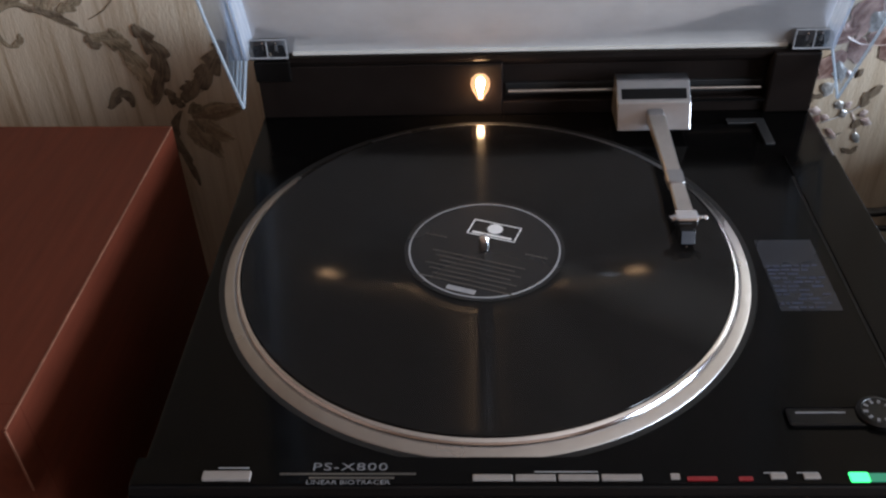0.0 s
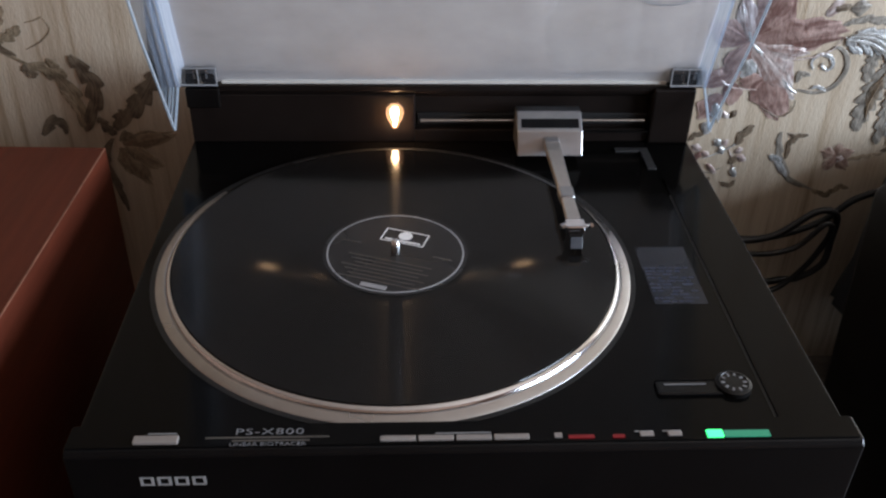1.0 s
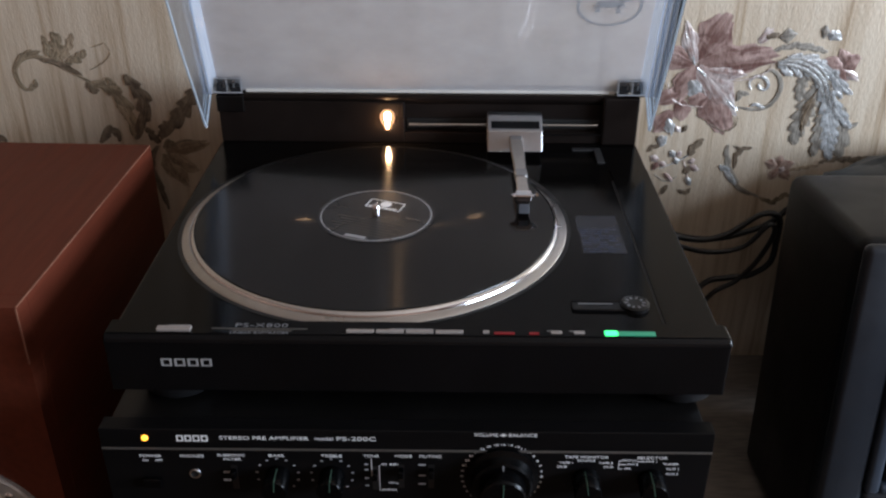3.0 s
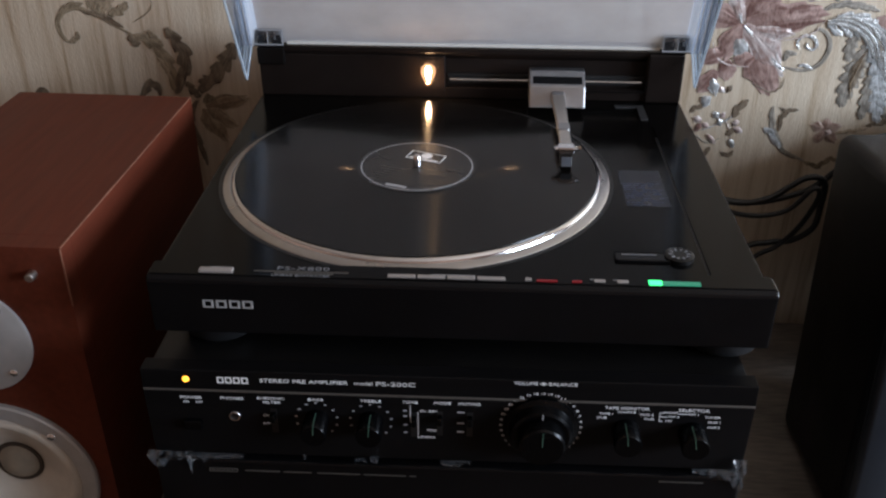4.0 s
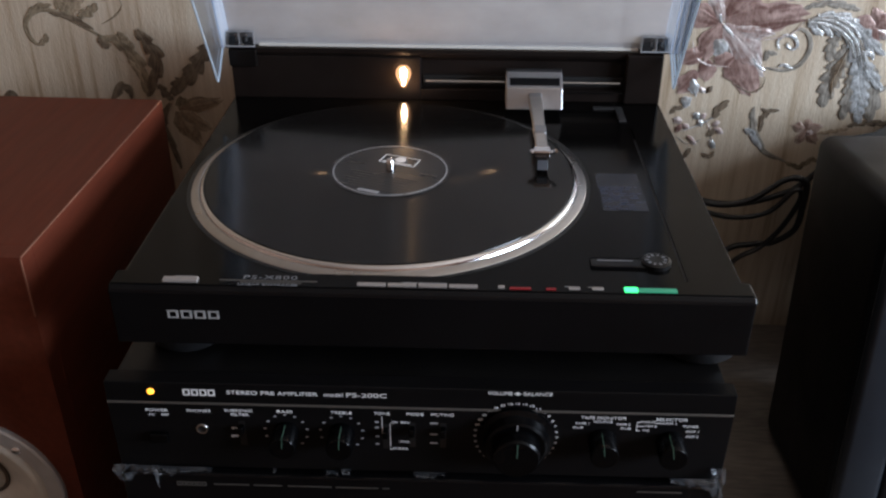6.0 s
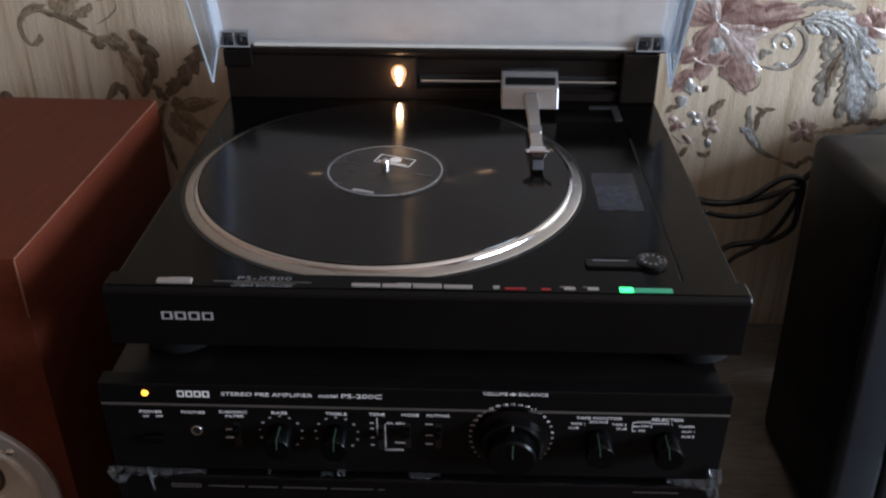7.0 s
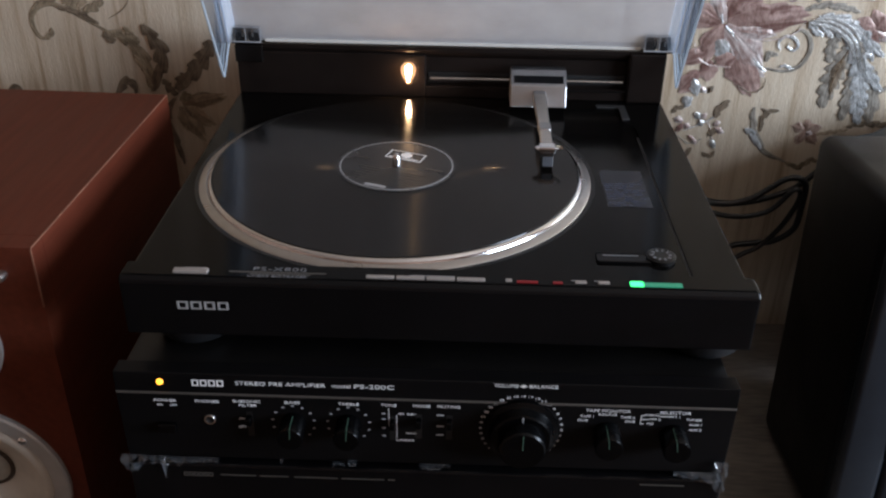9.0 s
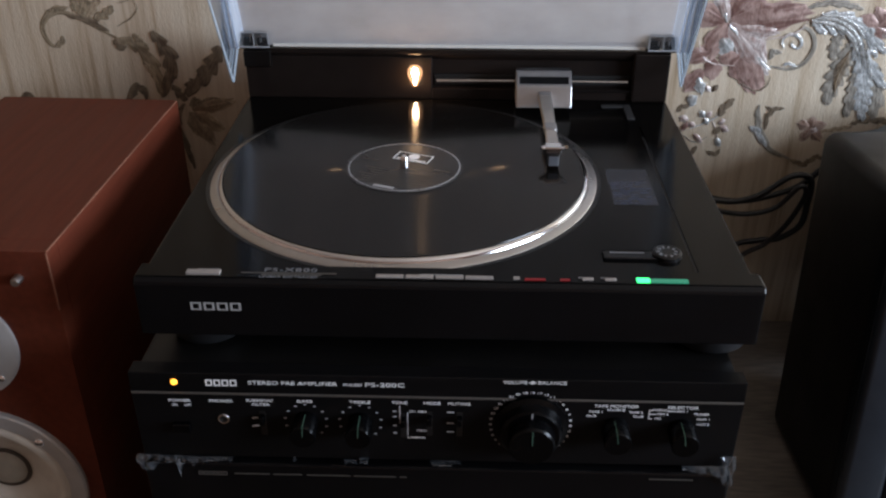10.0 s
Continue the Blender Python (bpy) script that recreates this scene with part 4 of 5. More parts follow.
part("green_indicator", box(0.1688, 0.1778, -0.1775, -0.1721, ZK, ZK + 0.0014, 0.0006), M_GREEN, tt, "bright green light")
part("green_strip", box(0.1782, 0.2035, -0.1771, -0.1725, ZK, ZK + 0.0008), M_GREENDIM, tt, "dim green strip")
part("print_line", box(0.022, 0.052, -0.1714, -0.1708, ZK, ZK + 0.0003), M_PRINT, tt)
part("print_line", box(-0.131, -0.116, -0.1689, -0.1683, ZK, ZK + 0.0003), M_PRINT, tt)
writing(tt, "PS-X800", 0.0064, (-0.0668, -0.1682, ZS + 0.0010), M_PRINT2, True, 0.036, spacing=1.1)
writing(tt, "LINEAR BIOTRACER", 0.0036, (-0.0670, -0.1772, ZS + 0.0010), M_PRINT2, True, 0.040)
for y, a, b in ((-0.1722, -0.1003, -0.0347), (-0.1745, -0.0860, -0.0450)):
    part("print_line", box(a, b, y - 0.0006, y + 0.0006, ZK, ZK + 0.0003), M_LINE, tt)


def blocks(parent, name, x0, x1, z0, z1, y, count, mat, label):
    """A maker's mark as a row of plain open blocks."""
    step = (x1 - x0) / count
    for k in range(count):
        w = step * 0.80
        bm = bmesh.new()
        xa = x0 + k * step
        t, u = (z1 - z0) * 0.16, w * 0.20
        box(xa, xa + w, y - 0.0004, y, z1 - t, z1, bm=bm)
        box(xa, xa + w, y - 0.0004, y, z0, z0 + t, bm=bm)
        box(xa, xa + u, y - 0.0004, y, z0 + t, z1 - t, bm=bm)
        box(xa + w - u, xa + w, y - 0.0004, y, z0 + t, z1 - t, bm=bm)
        part(name, bm, mat, parent, label)


blocks(tt, "maker_mark", -0.1358, -0.0990, 0.7750, 0.7812, -0.1815, 4, M_MARK, "pale block mark")

# printed panel, recessed control with dial
part("print_panel", box(0.1700, 0.2050, -0.0535, 0.0130, ZT + 0.0001, ZT + 0.0003), M_PATCH, tt, "faint blue-grey printed panel")
rnd = random.Random(21)
for k in range(11):
    y = -0.0120 - k * 0.0038
    x = 0.1712
    while x < 0.2000:
        w = rnd.uniform(0.002, 0.007)
        if rnd.random() < 0.75:
            part("print_line", box(x, min(x + w, 0.2042), y - rnd.uniform(0.0010, 0.0019), y, ZT + 0.0003, ZT + 0.0005), M_BLUEPRINT, tt)
        x += w + 0.0012
part("control_recess", box(0.1510, 0.1950, -0.1405, -0.1280, ZT + 0.0001, ZT + 0.0018, 0.0016), M_GLOSSBLACK, tt)
part("print_line", box(0.1560, 0.1810, -0.1325, -0.1315, ZT + 0.0018, ZT + 0.0021), M_PRINT2, tt)
dial = part("dial", lathe([(0, 0), (0.0105, 0), (0.0105, 0.0030), (0.0085, 0.0040), (0.0080, 0.0034), (0, 0.0034)], (0.1970, -0.1325, ZT), 40), M_PLASTIC, tt, "small black dial with pale marks", smooth=35)
for k in range(10):
    a = 2 * math.pi * k / 10
    bm = box(0.0052, 0.0076, -0.0007, 0.0007, 0.0034, 0.0039)
    bmesh.ops.rotate(bm, verts=bm.verts, cent=(0, 0, 0), matrix=Matrix.Rotation(a, 3, "Z"))
    bmesh.ops.translate(bm, verts=bm.verts, vec=(0.1970, -0.1325, ZT))
    part("dial_mark", bm, M_PRINT2, dial)

# ---- open lid ----
LEAN = radians(17.5)
HY, HZ = 0.1790, 0.8495


def on_lid(s, d):
    """(y, z) at s along the lid from the hinge and d towards the room."""
    return (HY - s * math.sin(LEAN) - d * math.cos(LEAN), HZ + s * math.cos(LEAN) - d * math.sin(LEAN))


LID_LEN, LID_T = 0.36, 0.0030
lid = part("lid", prism([on_lid(0, 0), on_lid(LID_LEN, 0), on_lid(LID_LEN, -LID_T), on_lid(0, -LID_T)], -0.1690, 0.2490), M_LID, tt, "clear acrylic lid, open")
CH = 0.0075
for xi, xo in ((-0.1690, -0.1760), (0.2490, 0.2560)):
    bm = bmesh.new()
    out = 0.0022 if xo > 0 else -0.0022
    quad = []
    for s_ in (0.0, LID_LEN):
        for x, d in ((xi, 0.0), (xo - out * 0.5, CH), (xo + out * 0.5, CH), (xi, -LID_T)):
            y, z = on_lid(s_, d)
            quad.append(bm.verts.new((x, y, z)))
    for k in range(4):
        bm.faces.new((quad[k], quad[(k + 1) % 4], quad[4 + (k + 1) % 4], quad[4 + k]))
    bm.faces.new(quad[:4])
    bm.faces.new(quad[4:])
    part("lid_corner", bm, M_LIDCORNER, lid, "pale bluish bevelled corner of the lid")
for x0, x1 in ((-0.1775, -0.1745), (0.2545, 0.2575)):
    part("lid_side", prism([on_lid(0.0, CH + 0.0005), on_lid(LID_LEN, CH + 0.0005), on_lid(LID_LEN, 0.088), on_lid(0.090, 0.061), on_lid(-0.0140, 0.0420)], x0, x1), M_LIDSIDE, lid, "clear bluish side of the lid")
for x in (-0.1760, 0.2560):
    corners = [on_lid(0.0, CH), on_lid(-0.0140, 0.0420), on_lid(0.090, 0.061), on_lid(LID_LEN, 0.088)]
    for (y0, z0), (y1, z1) in zip(corners, corners[1:]):
        part("lid_rim", tube([(x, y0, z0), (x, (y0 + y1) / 2, (z0 + z1) / 2), (x, y1, z1)], 0.0011, 6, 2), M_LIDRIM, lid, "bright cut edge of the lid's side")
part("lid_front", prism([on_lid(LID_LEN, -LID_T), on_lid(LID_LEN + 0.003, -LID_T), on_lid(LID_LEN + 0.003, 0.088), on_lid(LID_LEN, 0.088)], -0.1775, 0.2575), M_LIDSIDE, lid)
part("lid_edge", box(-0.1415, 0.2250, 0.1775, 0.1825, 0.8480, 0.8506, 0.0004), M_LIDEDGE, lid, "bright cut edge")
for x0, x1 in ((-0.1735, -0.1440), (0.2268, 0.2560)):
    hinge = part("hinge", box(x0, x1, 0.1730, 0.1890, 0.8466, 0.8486, 0.0006), M_PLASTIC, tt, "clear boxed lid hinge")
    part("hinge_box", box(x0, x1, 0.1725, 0.1895, 0.8487, 0.8640, 0.0010), M_HINGE, hinge)
    w = (x1 - x0)
    for k in range(2):
        part("hinge_block", box(x0 + w * (0.08 + 0.46 * k), x0 + w * (0.44 + 0.46 * k), 0.1765, 0.1875, 0.8492, 0.8620, 0.001), M_GLOSSBLACK, hinge)
    for k in range(2):
        xs = x0 + w * (0.36 + 0.34 * k)
        part("hinge_screw", lathe([(0, 0.0012), (0.0012, 0.0008), (0.0014, 0)], (xs, 0.1762, 0.8588), 12, "y"), M_CHROME, hinge, "small bright screw")
        part("hinge_pin", box(xs - 0.0008, xs + 0.0008, 0.1757, 0.1764, 0.8530, 0.8572), M_PRINT, hinge)
    part("hinge_edge", box(x0, x1, 0.1717, 0.1725, 0.8633, 0.8640), M_PRINT, hinge)
    part("hinge_edge", box(x0, x1, 0.1717, 0.1725, 0.8486, 0.8496), M_PRINT, hinge)
    for xe in (x0, x0 + w * 0.48, x1 - 0.0007):
        part("hinge_edge", box(xe, xe + 0.0007, 0.1718, 0.1725, 0.8496, 0.8628), M_PRINT, hinge)
for ob in [lid] + [c for c in lid.children if c.name.startswith(("lid_side", "lid_corner", "lid_front")) and "edge" not in c.name]:
    ob.visible_shadow = False
# round sticker on the lid, with a plain shape in it
bm = bmesh.new()
ring = []
for k in range(64):
    a = 2 * math.pi * k / 64
    row = []
    for r in (1.0, 0.90):
        y, z = on_lid(0.098 + 0.0215 * r * math.sin(a), 0.0006)
        row.append(bm.verts.new((0.2075 + 0.0305 * r * math.cos(a), y, z)))
    ring.append(row)
for k in range(64):
    a, b = ring[k], ring[(k + 1) % 64]
    bm.faces.new((a[0], b[0], b[1], a[1]))
part("round_mark", bm, M_PRINT, lid, "thin round printed mark")
for k, (x, s, w, h) in enumerate(((0.2075, 0.096, 0.030, 0.007), (0.197, 0.091, 0.006, 0.012), (0.216, 0.090, 0.006, 0.010), (0.222, 0.102, 0.010, 0.006))):
    y, z = on_lid(s, 0.0006)
    y2, z2 = on_lid(s + h, 0.0006)
    bm = bmesh.new()
    bm.faces.new([bm.verts.new(c) for c in ((x - w / 2, y, z), (x + w / 2, y, z), (x + w / 2 - 0.003, y2, z2), (x - w / 2 + 0.003, y2, z2))])
    part("mark_shape", bm, M_PRINT, lid)

# ---- preamplifier ----
PY = -0.1985
PB, PT = 0.6550, 0.7312
pre = thing("preamplifier", (0.033, PY + 0.14, PB), "brown-black stereo preamplifier with round knobs and white print", "amplifier")
part("case", box(-0.1780, 0.2440, PY + 0.012, PY + 0.285, PB + 0.004, PT - 0.0015, 0.001), M_PLASTIC, pre)
part("faceplate", prism([(PY, PB), (PY, 0.7150), (PY + 0.0003, PT), (PY + 0.014, PT), (PY + 0.014, PB)], -0.1825, 0.2485, 0.0008), M_PREAMP, pre, "brown-black faceplate")
part("faceplate_line", box(-0.1825, 0.2485, PY - 0.0006, PY + 0.004, 0.7130, 0.7148, 0.0003), M_LINE, pre, "thin grey line")
part("power_light", lathe([(0, 0.002), (0.0018, 0.0016), (0.0026, 0), (0.0026, -0.003), (0, -0.003)], (-0.1505, PY + 0.0004, 0.7235), 20, "y"), M_AMBER, pre, "amber power light", smooth=40)
blocks(pre, "maker_mark", -0.1282, -0.1052, 0.7208, 0.7260, PY + 0.0002, 4, M_TEXT, "white block mark")
TXT = PY - 0.0001
for body, w, size, x, z in (("POWER", 0.0155, 0.0034, -0.1490, 0.7070), ("PHONES", 0.0165, 0.0034, -0.1195, 0.7072), ("SUBSONIC", 0.0195, 0.0030, -0.0915, 0.7082), ("FILTER", 0.0125, 0.0030, -0.0910, 0.7046), ("BASS", 0.0108, 0.0034, -0.0595, 0.7082), ("TREBLE", 0.0148, 0.0034, -0.0201, 0.7084), ("TONE", 0.0108, 0.0034, 0.0080, 0.7086), ("MODE", 0.0118, 0.0034, 0.0309, 0.7086), ("MUTING", 0.0155, 0.0034, 0.0500, 0.7086), ("TAPE MONITOR", 0.0310, 0.0036, 0.1605, 0.7092), ("SOURCE", 0.0125, 0.0026, 0.1605, 0.7060), ("TAPE 1", 0.0095, 0.0026, 0.1465, 0.7040), ("TAPE 2", 0.0098, 0.0026, 0.1745, 0.7040), ("DUB", 0.0068, 0.0026, 0.1435, 0.7004), ("DUB", 0.0068, 0.0026, 0.1765, 0.7004), ("SELECTOR", 0.0215, 0.0036, 0.2070, 0.7090), ("PHONO", 0.0100, 0.0026, 0.1912, 0.7066), ("MM 1", 0.0075, 0.0026, 0.2070, 0.7056), ("MM 2", 0.0075, 0.0026, 0.1935, 0.7030), ("MC", 0.0045, 0.0026, 0.1905, 0.6990), ("TUNER", 0.0110, 0.0027, 0.2205, 0.7034), ("AUX 1", 0.0088, 0.0027, 0.2225, 0.6990), ("AUX 2", 0.0088, 0.0027, 0.2225, 0.6944), ("ON", 0.0040, 0.0026, -0.0962, 0.6925), ("OFF", 0.0055, 0.0026, -0.0962, 0.6850), ("ON", 0.0040, 0.0024, -0.1530, 0.7030), ("OFF", 0.0050, 0.0024, -0.1435, 0.7030), ("LINEAR", 0.0125, 0.0026, 0.0195, 0.6770), ("ON", 0.0040, 0.0024, 0.0168, 0.7010), ("REV", 0.0062, 0.0024, 0.0240, 0.7010), ("MONO", 0.0070, 0.0024, 0.0235, 0.6835)):
    writing(pre, body, size, (x, TXT, z), M_TEXT, False, w)
for body, w, size, x in (("STEREO PRE AMPLIFIER", 0.0625, 0.0044, -0.0668), ("model", 0.0128, 0.0044, -0.0246), ("PS-200C", 0.0275, 0.0050, -0.0020), ("VOLUME", 0.0165, 0.0040, 0.0890), ("BALANCE", 0.0195, 0.0040, 0.1145)):
    writing(pre, body, size, (x, PY - 0.0001, 0.7240 if x < 0.05 else 0.7286), M_TEXT, False, w)
part("print_mark", lathe([(0.0007, 0), (0.0013, 0), (0.0013, 0.0003), (0.0007, 0.0003)], (0.1010, PY + 0.0001, 0.7286), 16, "y"), M_TEXT, pre)
part("print_line", box(0.0983, 0.1037, PY - 0.0003, PY + 0.0001, 0.7284, 0.7288), M_TEXT, pre)
for x, z0, z1 in ((0.0080, 0.6905, 0.7060), (0.0135, 0.6790, 0.7000), (0.1838, 0.6985, 0.7062)):
    part("print_line", box(x - 0.0002, x + 0.0002, TXT - 0.0002, TXT + 0.0001, z0, z1), M_TEXT, pre)
for x0, x1, z in ((0.1838, 0.1862, 0.6988), (0.1838, 0.1890, 0.7028), (0.1965, 0.2025, 0.7058), (0.1838, 0.1860, 0.7062)):
    part("print_line", box(x0, x1, TXT - 0.0002, TXT + 0.0001, z - 0.0002, z + 0.0002), M_TEXT, pre)
part("phones_socket", lathe([(0.0030, -0.004), (0.0030, 0.0008), (0.0040, 0.0008), (0.0044, 0), (0.0044, -0.001)], (-0.1190, PY, 0.6910), 32, "y"), M_CHROME, pre, "chrome headphone socket", smooth=40)
part("phones_hole", lathe([(0, 0.0002), (0.0030, 0.0002), (0.0030, -0.0005)], (-0.1190, PY, 0.6910), 24, "y"), M_DEEP, pre)
part("power_button", box(-0.1560, -0.1430, PY - 0.0045, PY, 0.6800, 0.6880, 0.0010), M_KNOB, pre)


def ticks(x, z, r, count, a0, a1, w, h):
    for k in range(count):
        a = radians(a0 + (a1 - a0) * k / (count - 1))
        cx, cz = x + r * math.cos(a), z + r * math.sin(a)
        part("print_tick", box(cx - w / 2, cx + w / 2, TXT - 0.0002, TXT + 0.0001, cz - h / 2, cz + h / 2), M_PRINT, pre)


def knob(x, z, r, depth, turn, label):
    k = part("knob", lathe([(r * 1.18, 0), (r * 1.18, 0.003), (r * 1.02, 0.0045), (r, 0.006), (r * 0.95, depth - 0.0012), (r * 0.88, depth), (0, depth + 0.0002)], (x, PY, z), 48, "y"), M_KNOB, pre, label, smooth=35)
    a = radians(turn)
    bm = box(-0.0004, 0.0004, PY - depth - 0.0007, PY - depth, r * 0.15, r * 0.92)
    bmesh.ops.rotate(bm, verts=bm.verts, cent=(0, 0, 0), matrix=Matrix.Rotation(a, 3, "Y"))
    bmesh.ops.translate(bm, verts=bm.verts, vec=(x, 0, z))
    part("pointer", bm, M_PRINT, k, "pale pointer line")
    return k


def bar_knob(x, z, r, depth, turn):
    """A plain round knob with a line from its middle to its edge and on along its side."""
    k = part("knob", lathe([(r, 0), (r, depth - 0.0010), (r * 0.93, depth), (0, depth + 0.0001)], (x, PY, z), 40, "y"), M_KNOB, pre, "black round knob", smooth=35)
    for y0, y1, z0, z1 in ((depth, depth + 0.0003, r * 0.10, r * 0.94), (0.004, depth, r - 0.0002, r + 0.0002)):
        bm = box(-0.00022, 0.00022, PY - y1, PY - y0, z0, z1)
        bmesh.ops.rotate(bm, verts=bm.verts, cent=(0, 0, 0), matrix=Matrix.Rotation(radians(turn), 3, "Y"))
        bmesh.ops.translate(bm, verts=bm.verts, vec=(x, 0, z))
        part("pointer", bm, M_POINTER, k, "dull green pointer line")


for x in (-0.0595, -0.0205):
    bar_knob(x, 0.6900, 0.0092, 0.018, 3)
    ticks(x, 0.6905, 0.0150, 11, 225, -45, 0.0018, 0.0009)
bar_knob(0.1610, 0.6895, 0.0098, 0.018, -8)
bar_knob(0.2078, 0.6890, 0.0098, 0.018, -10)
k1 = knob(0.1010, 0.6905, 0.0225, 0.012, 0, "large black volume knob")
part("balance_knob", lathe([(0.0165, 0.012), (0.0160, 0.0220), (0.0148, 0.0235), (0, 0.0238)], (0.1010, PY, 0.6905), 48, "y"), M_KNOB, k1, smooth=35)
part("pointer", box(0.1007, 0.1013, PY - 0.0242, PY - 0.0236, 0.6925, 0.7045), M_POINTER, k1)
for k, body in enumerate(("", "", "", "", "", "", "30", "28", "26", "24", "22", "20", "18", "16", "14", "12", "11", "10", "9", "8", "7", "6", "5", "4", "3", "2", "1")):
    a = radians(222 - 264 * k / 26)
    cx, cz = 0.1010 + 0.0285 * math.cos(a), 0.6915 + 0.0285 * math.sin(a)
    if body:
        writing(pre, body, 0.0024, (cx, TXT, cz), M_TEXT, False, 0.0011 * len(body) + 0.0008, "scale_figure")
    else:
        part("print_tick", box(cx - 0.0010, cx + 0.0010, TXT - 0.0002, TXT + 0.0001, cz - 0.0006, cz + 0.0006), M_PRINT, pre)
for x, z in ((-0.0905, 0.6880), (0.0105, 0.6880), (0.0290, 0.6900), (0.0505, 0.6900)):
    sl = part("switch_slot", box(x - 0.0022, x + 0.0022, PY - 0.0002, PY + 0.002, z - 0.0110, z + 0.0110), M_DEEP, pre)
    part("switch_lever", box(x - 0.0018, x + 0.0018, PY - 0.0060, PY, z + 0.002, z + 0.0085, 0.0008), M_KNOB, sl)
for x in (0.0440,):
    for z in (0.7010, 0.6910, 0.6830):
        part("print_line", box(x - 0.0026, x + 0.0026, TXT - 0.0002, TXT + 0.0001, z - 0.0005, z + 0.0005), M_PRINT, pre)
for z in (0.7010, 0.6960, 0.6880, 0.6810):
    part("print_line", box(0.0030, 0.0056, TXT - 0.0002, TXT + 0.0001, z - 0.0005, z + 0.0005), M_PRINT, pre)
for x in (-0.150, 0.216):
    for y in (PY + 0.04, PY + 0.25):
        part("foot", lathe([(0, 0.0), (0.012, 0.0), (0.013, -0.0106), (0, -0.0106)], (x, y, PB + 0.004), 24), M_RUBBER, pre)
pre.location.z += 0.0018
pre.rotation_euler = (0, 0, radians(0.1))

# ---- lower amplifier ----
AY = -0.2010
amp = thing("amplifier", (0.033, -0.04, TOP), "black hi-fi amplifier under the preamplifier", "amplifier")
part("case", box(-0.1790, 0.2450, AY + 0.012, AY + 0.34, TOP + 0.012, 0.6520, 0.002), M_PLASTIC, amp)
part("faceplate", box(-0.1830, 0.2490, AY, AY + 0.013, TOP + 0.012, 0.6515, 0.0015), M_GLOSSBLACK, amp, "glossy black faceplate")
blocks(amp, "maker_mark", -0.1430, -0.1210, 0.6405, 0.6440, AY, 6, M_LINE, "dull grey block mark")
for x0, x1 in ((-0.116, -0.090), (-0.087, -0.066), (-0.062, -0.030), (-0.027, 0.004), (0.007, 0.012)):
    part("print_line", box(x0, x1, AY - 0.0004, AY, 0.6420, 0.6428), M_LINE, amp)
part("print_line", box(0.190, 0.222, AY - 0.0004, AY, 0.6455, 0.6463), M_LINE, amp)
part("button", box(0.010, 0.022, AY - 0.003, AY, 0.600, 0.612, 0.001), M_LINE, amp)
for x in (-0.15, 0.216):
    for y in (AY + 0.04, AY + 0.30):
        part("foot", lathe([(0, 0), (0.018, 0), (0.02, 0.012), (0, 0.012)], (x, y, TOP), 24), M_RUBBER, amp)


# ---- torn film along the joint ----
def torn_film(x0, x1, z0, drops, seed, y=-0.2015):
    """A crumpled scrap that hangs from z0; drops: how far it reaches down, from one end to the other."""
    rnd = random.Random(seed)
    bm = bmesh.new()
    nx, nz = max(4, int((x1 - x0) / 0.0026)), 5
    rows = []
    for i in range(nx + 1):
        f = i / nx * (len(drops) - 1)
        k0 = min(int(f), len(drops) - 2)
        ln = (drops[k0] + (drops[k0 + 1] - drops[k0]) * (f - k0)) * rnd.uniform(0.55, 1.15)
        bend = rnd.uniform(-0.0035, 0.0005)
        rows.append([bm.verts.new((x0 + (x1 - x0) * i / nx + rnd.uniform(-0.0014, 0.0014) * k / nz, y + bend * math.sin(2.6 * k / nz) - rnd.uniform(0, 0.0022) * (k > 0), z0 - ln * k / nz)) for k in range(nz + 1)])
    for a, b in zip(rows, rows[1:]):
        for k in range(nz):
            if k < 1 or rnd.random() < 0.86:
                bm.faces.new((a[k], a[k + 1], b[k + 1]))
                bm.faces.new((a[k], b[k + 1], b[k]))
    return tagged(part("plastic_film", bm, M_FILM), "torn crumpled clear plastic film hanging from the preamplifier's edge", "film", "torn film")


torn_film(-0.1865, -0.1690, 0.6600, (0.012, 0.016, 0.014, 0.005), 3)
torn_film(-0.1700, -0.1560, 0.6590, (0.004, 0.006, 0.003), 4)
torn_film(-0.1580, -0.1530, 0.6600, (0.004, 0.020, 0.004), 12)
torn_film(-0.1540, -0.1330, 0.6590, (0.003, 0.007, 0.002), 5)
torn_film(-0.1340, -0.1150, 0.6590, (0.004, 0.003, 0.005, 0.001), 7)
torn_film(-0.0705, -0.0690, 0.6605, (0.003, 0.002), 6)
torn_film(-0.0330, -0.0240, 0.6590, (0.002, 0.002), 15)
torn_film(-0.0215, -0.0150, 0.6615, (0.002, 0.006, 0.002), 8)
torn_film(0.0300, 0.0520, 0.6600, (0.002, 0.003, 0.001), 9)
torn_film(0.2120, 0.2440, 0.6600, (0.001, 0.006, 0.010, 0.008), 10)
torn_film(0.2400, 0.2500, 0.6700, (0.010, 0.034, 0.042), 11)

# ---- wooden loudspeaker ----
SW, SD, SH = 0.180, 0.309, 0.3240
spk = thing("loudspeaker", (-0.3410, -0.1370, TOP), "reddish-brown wooden loudspeaker with bare grey drivers", "loudspeaker", "loudspeakers")
sx, sy, sz = -0.3410, -0.1370, TOP
wz = sz + 0.0980


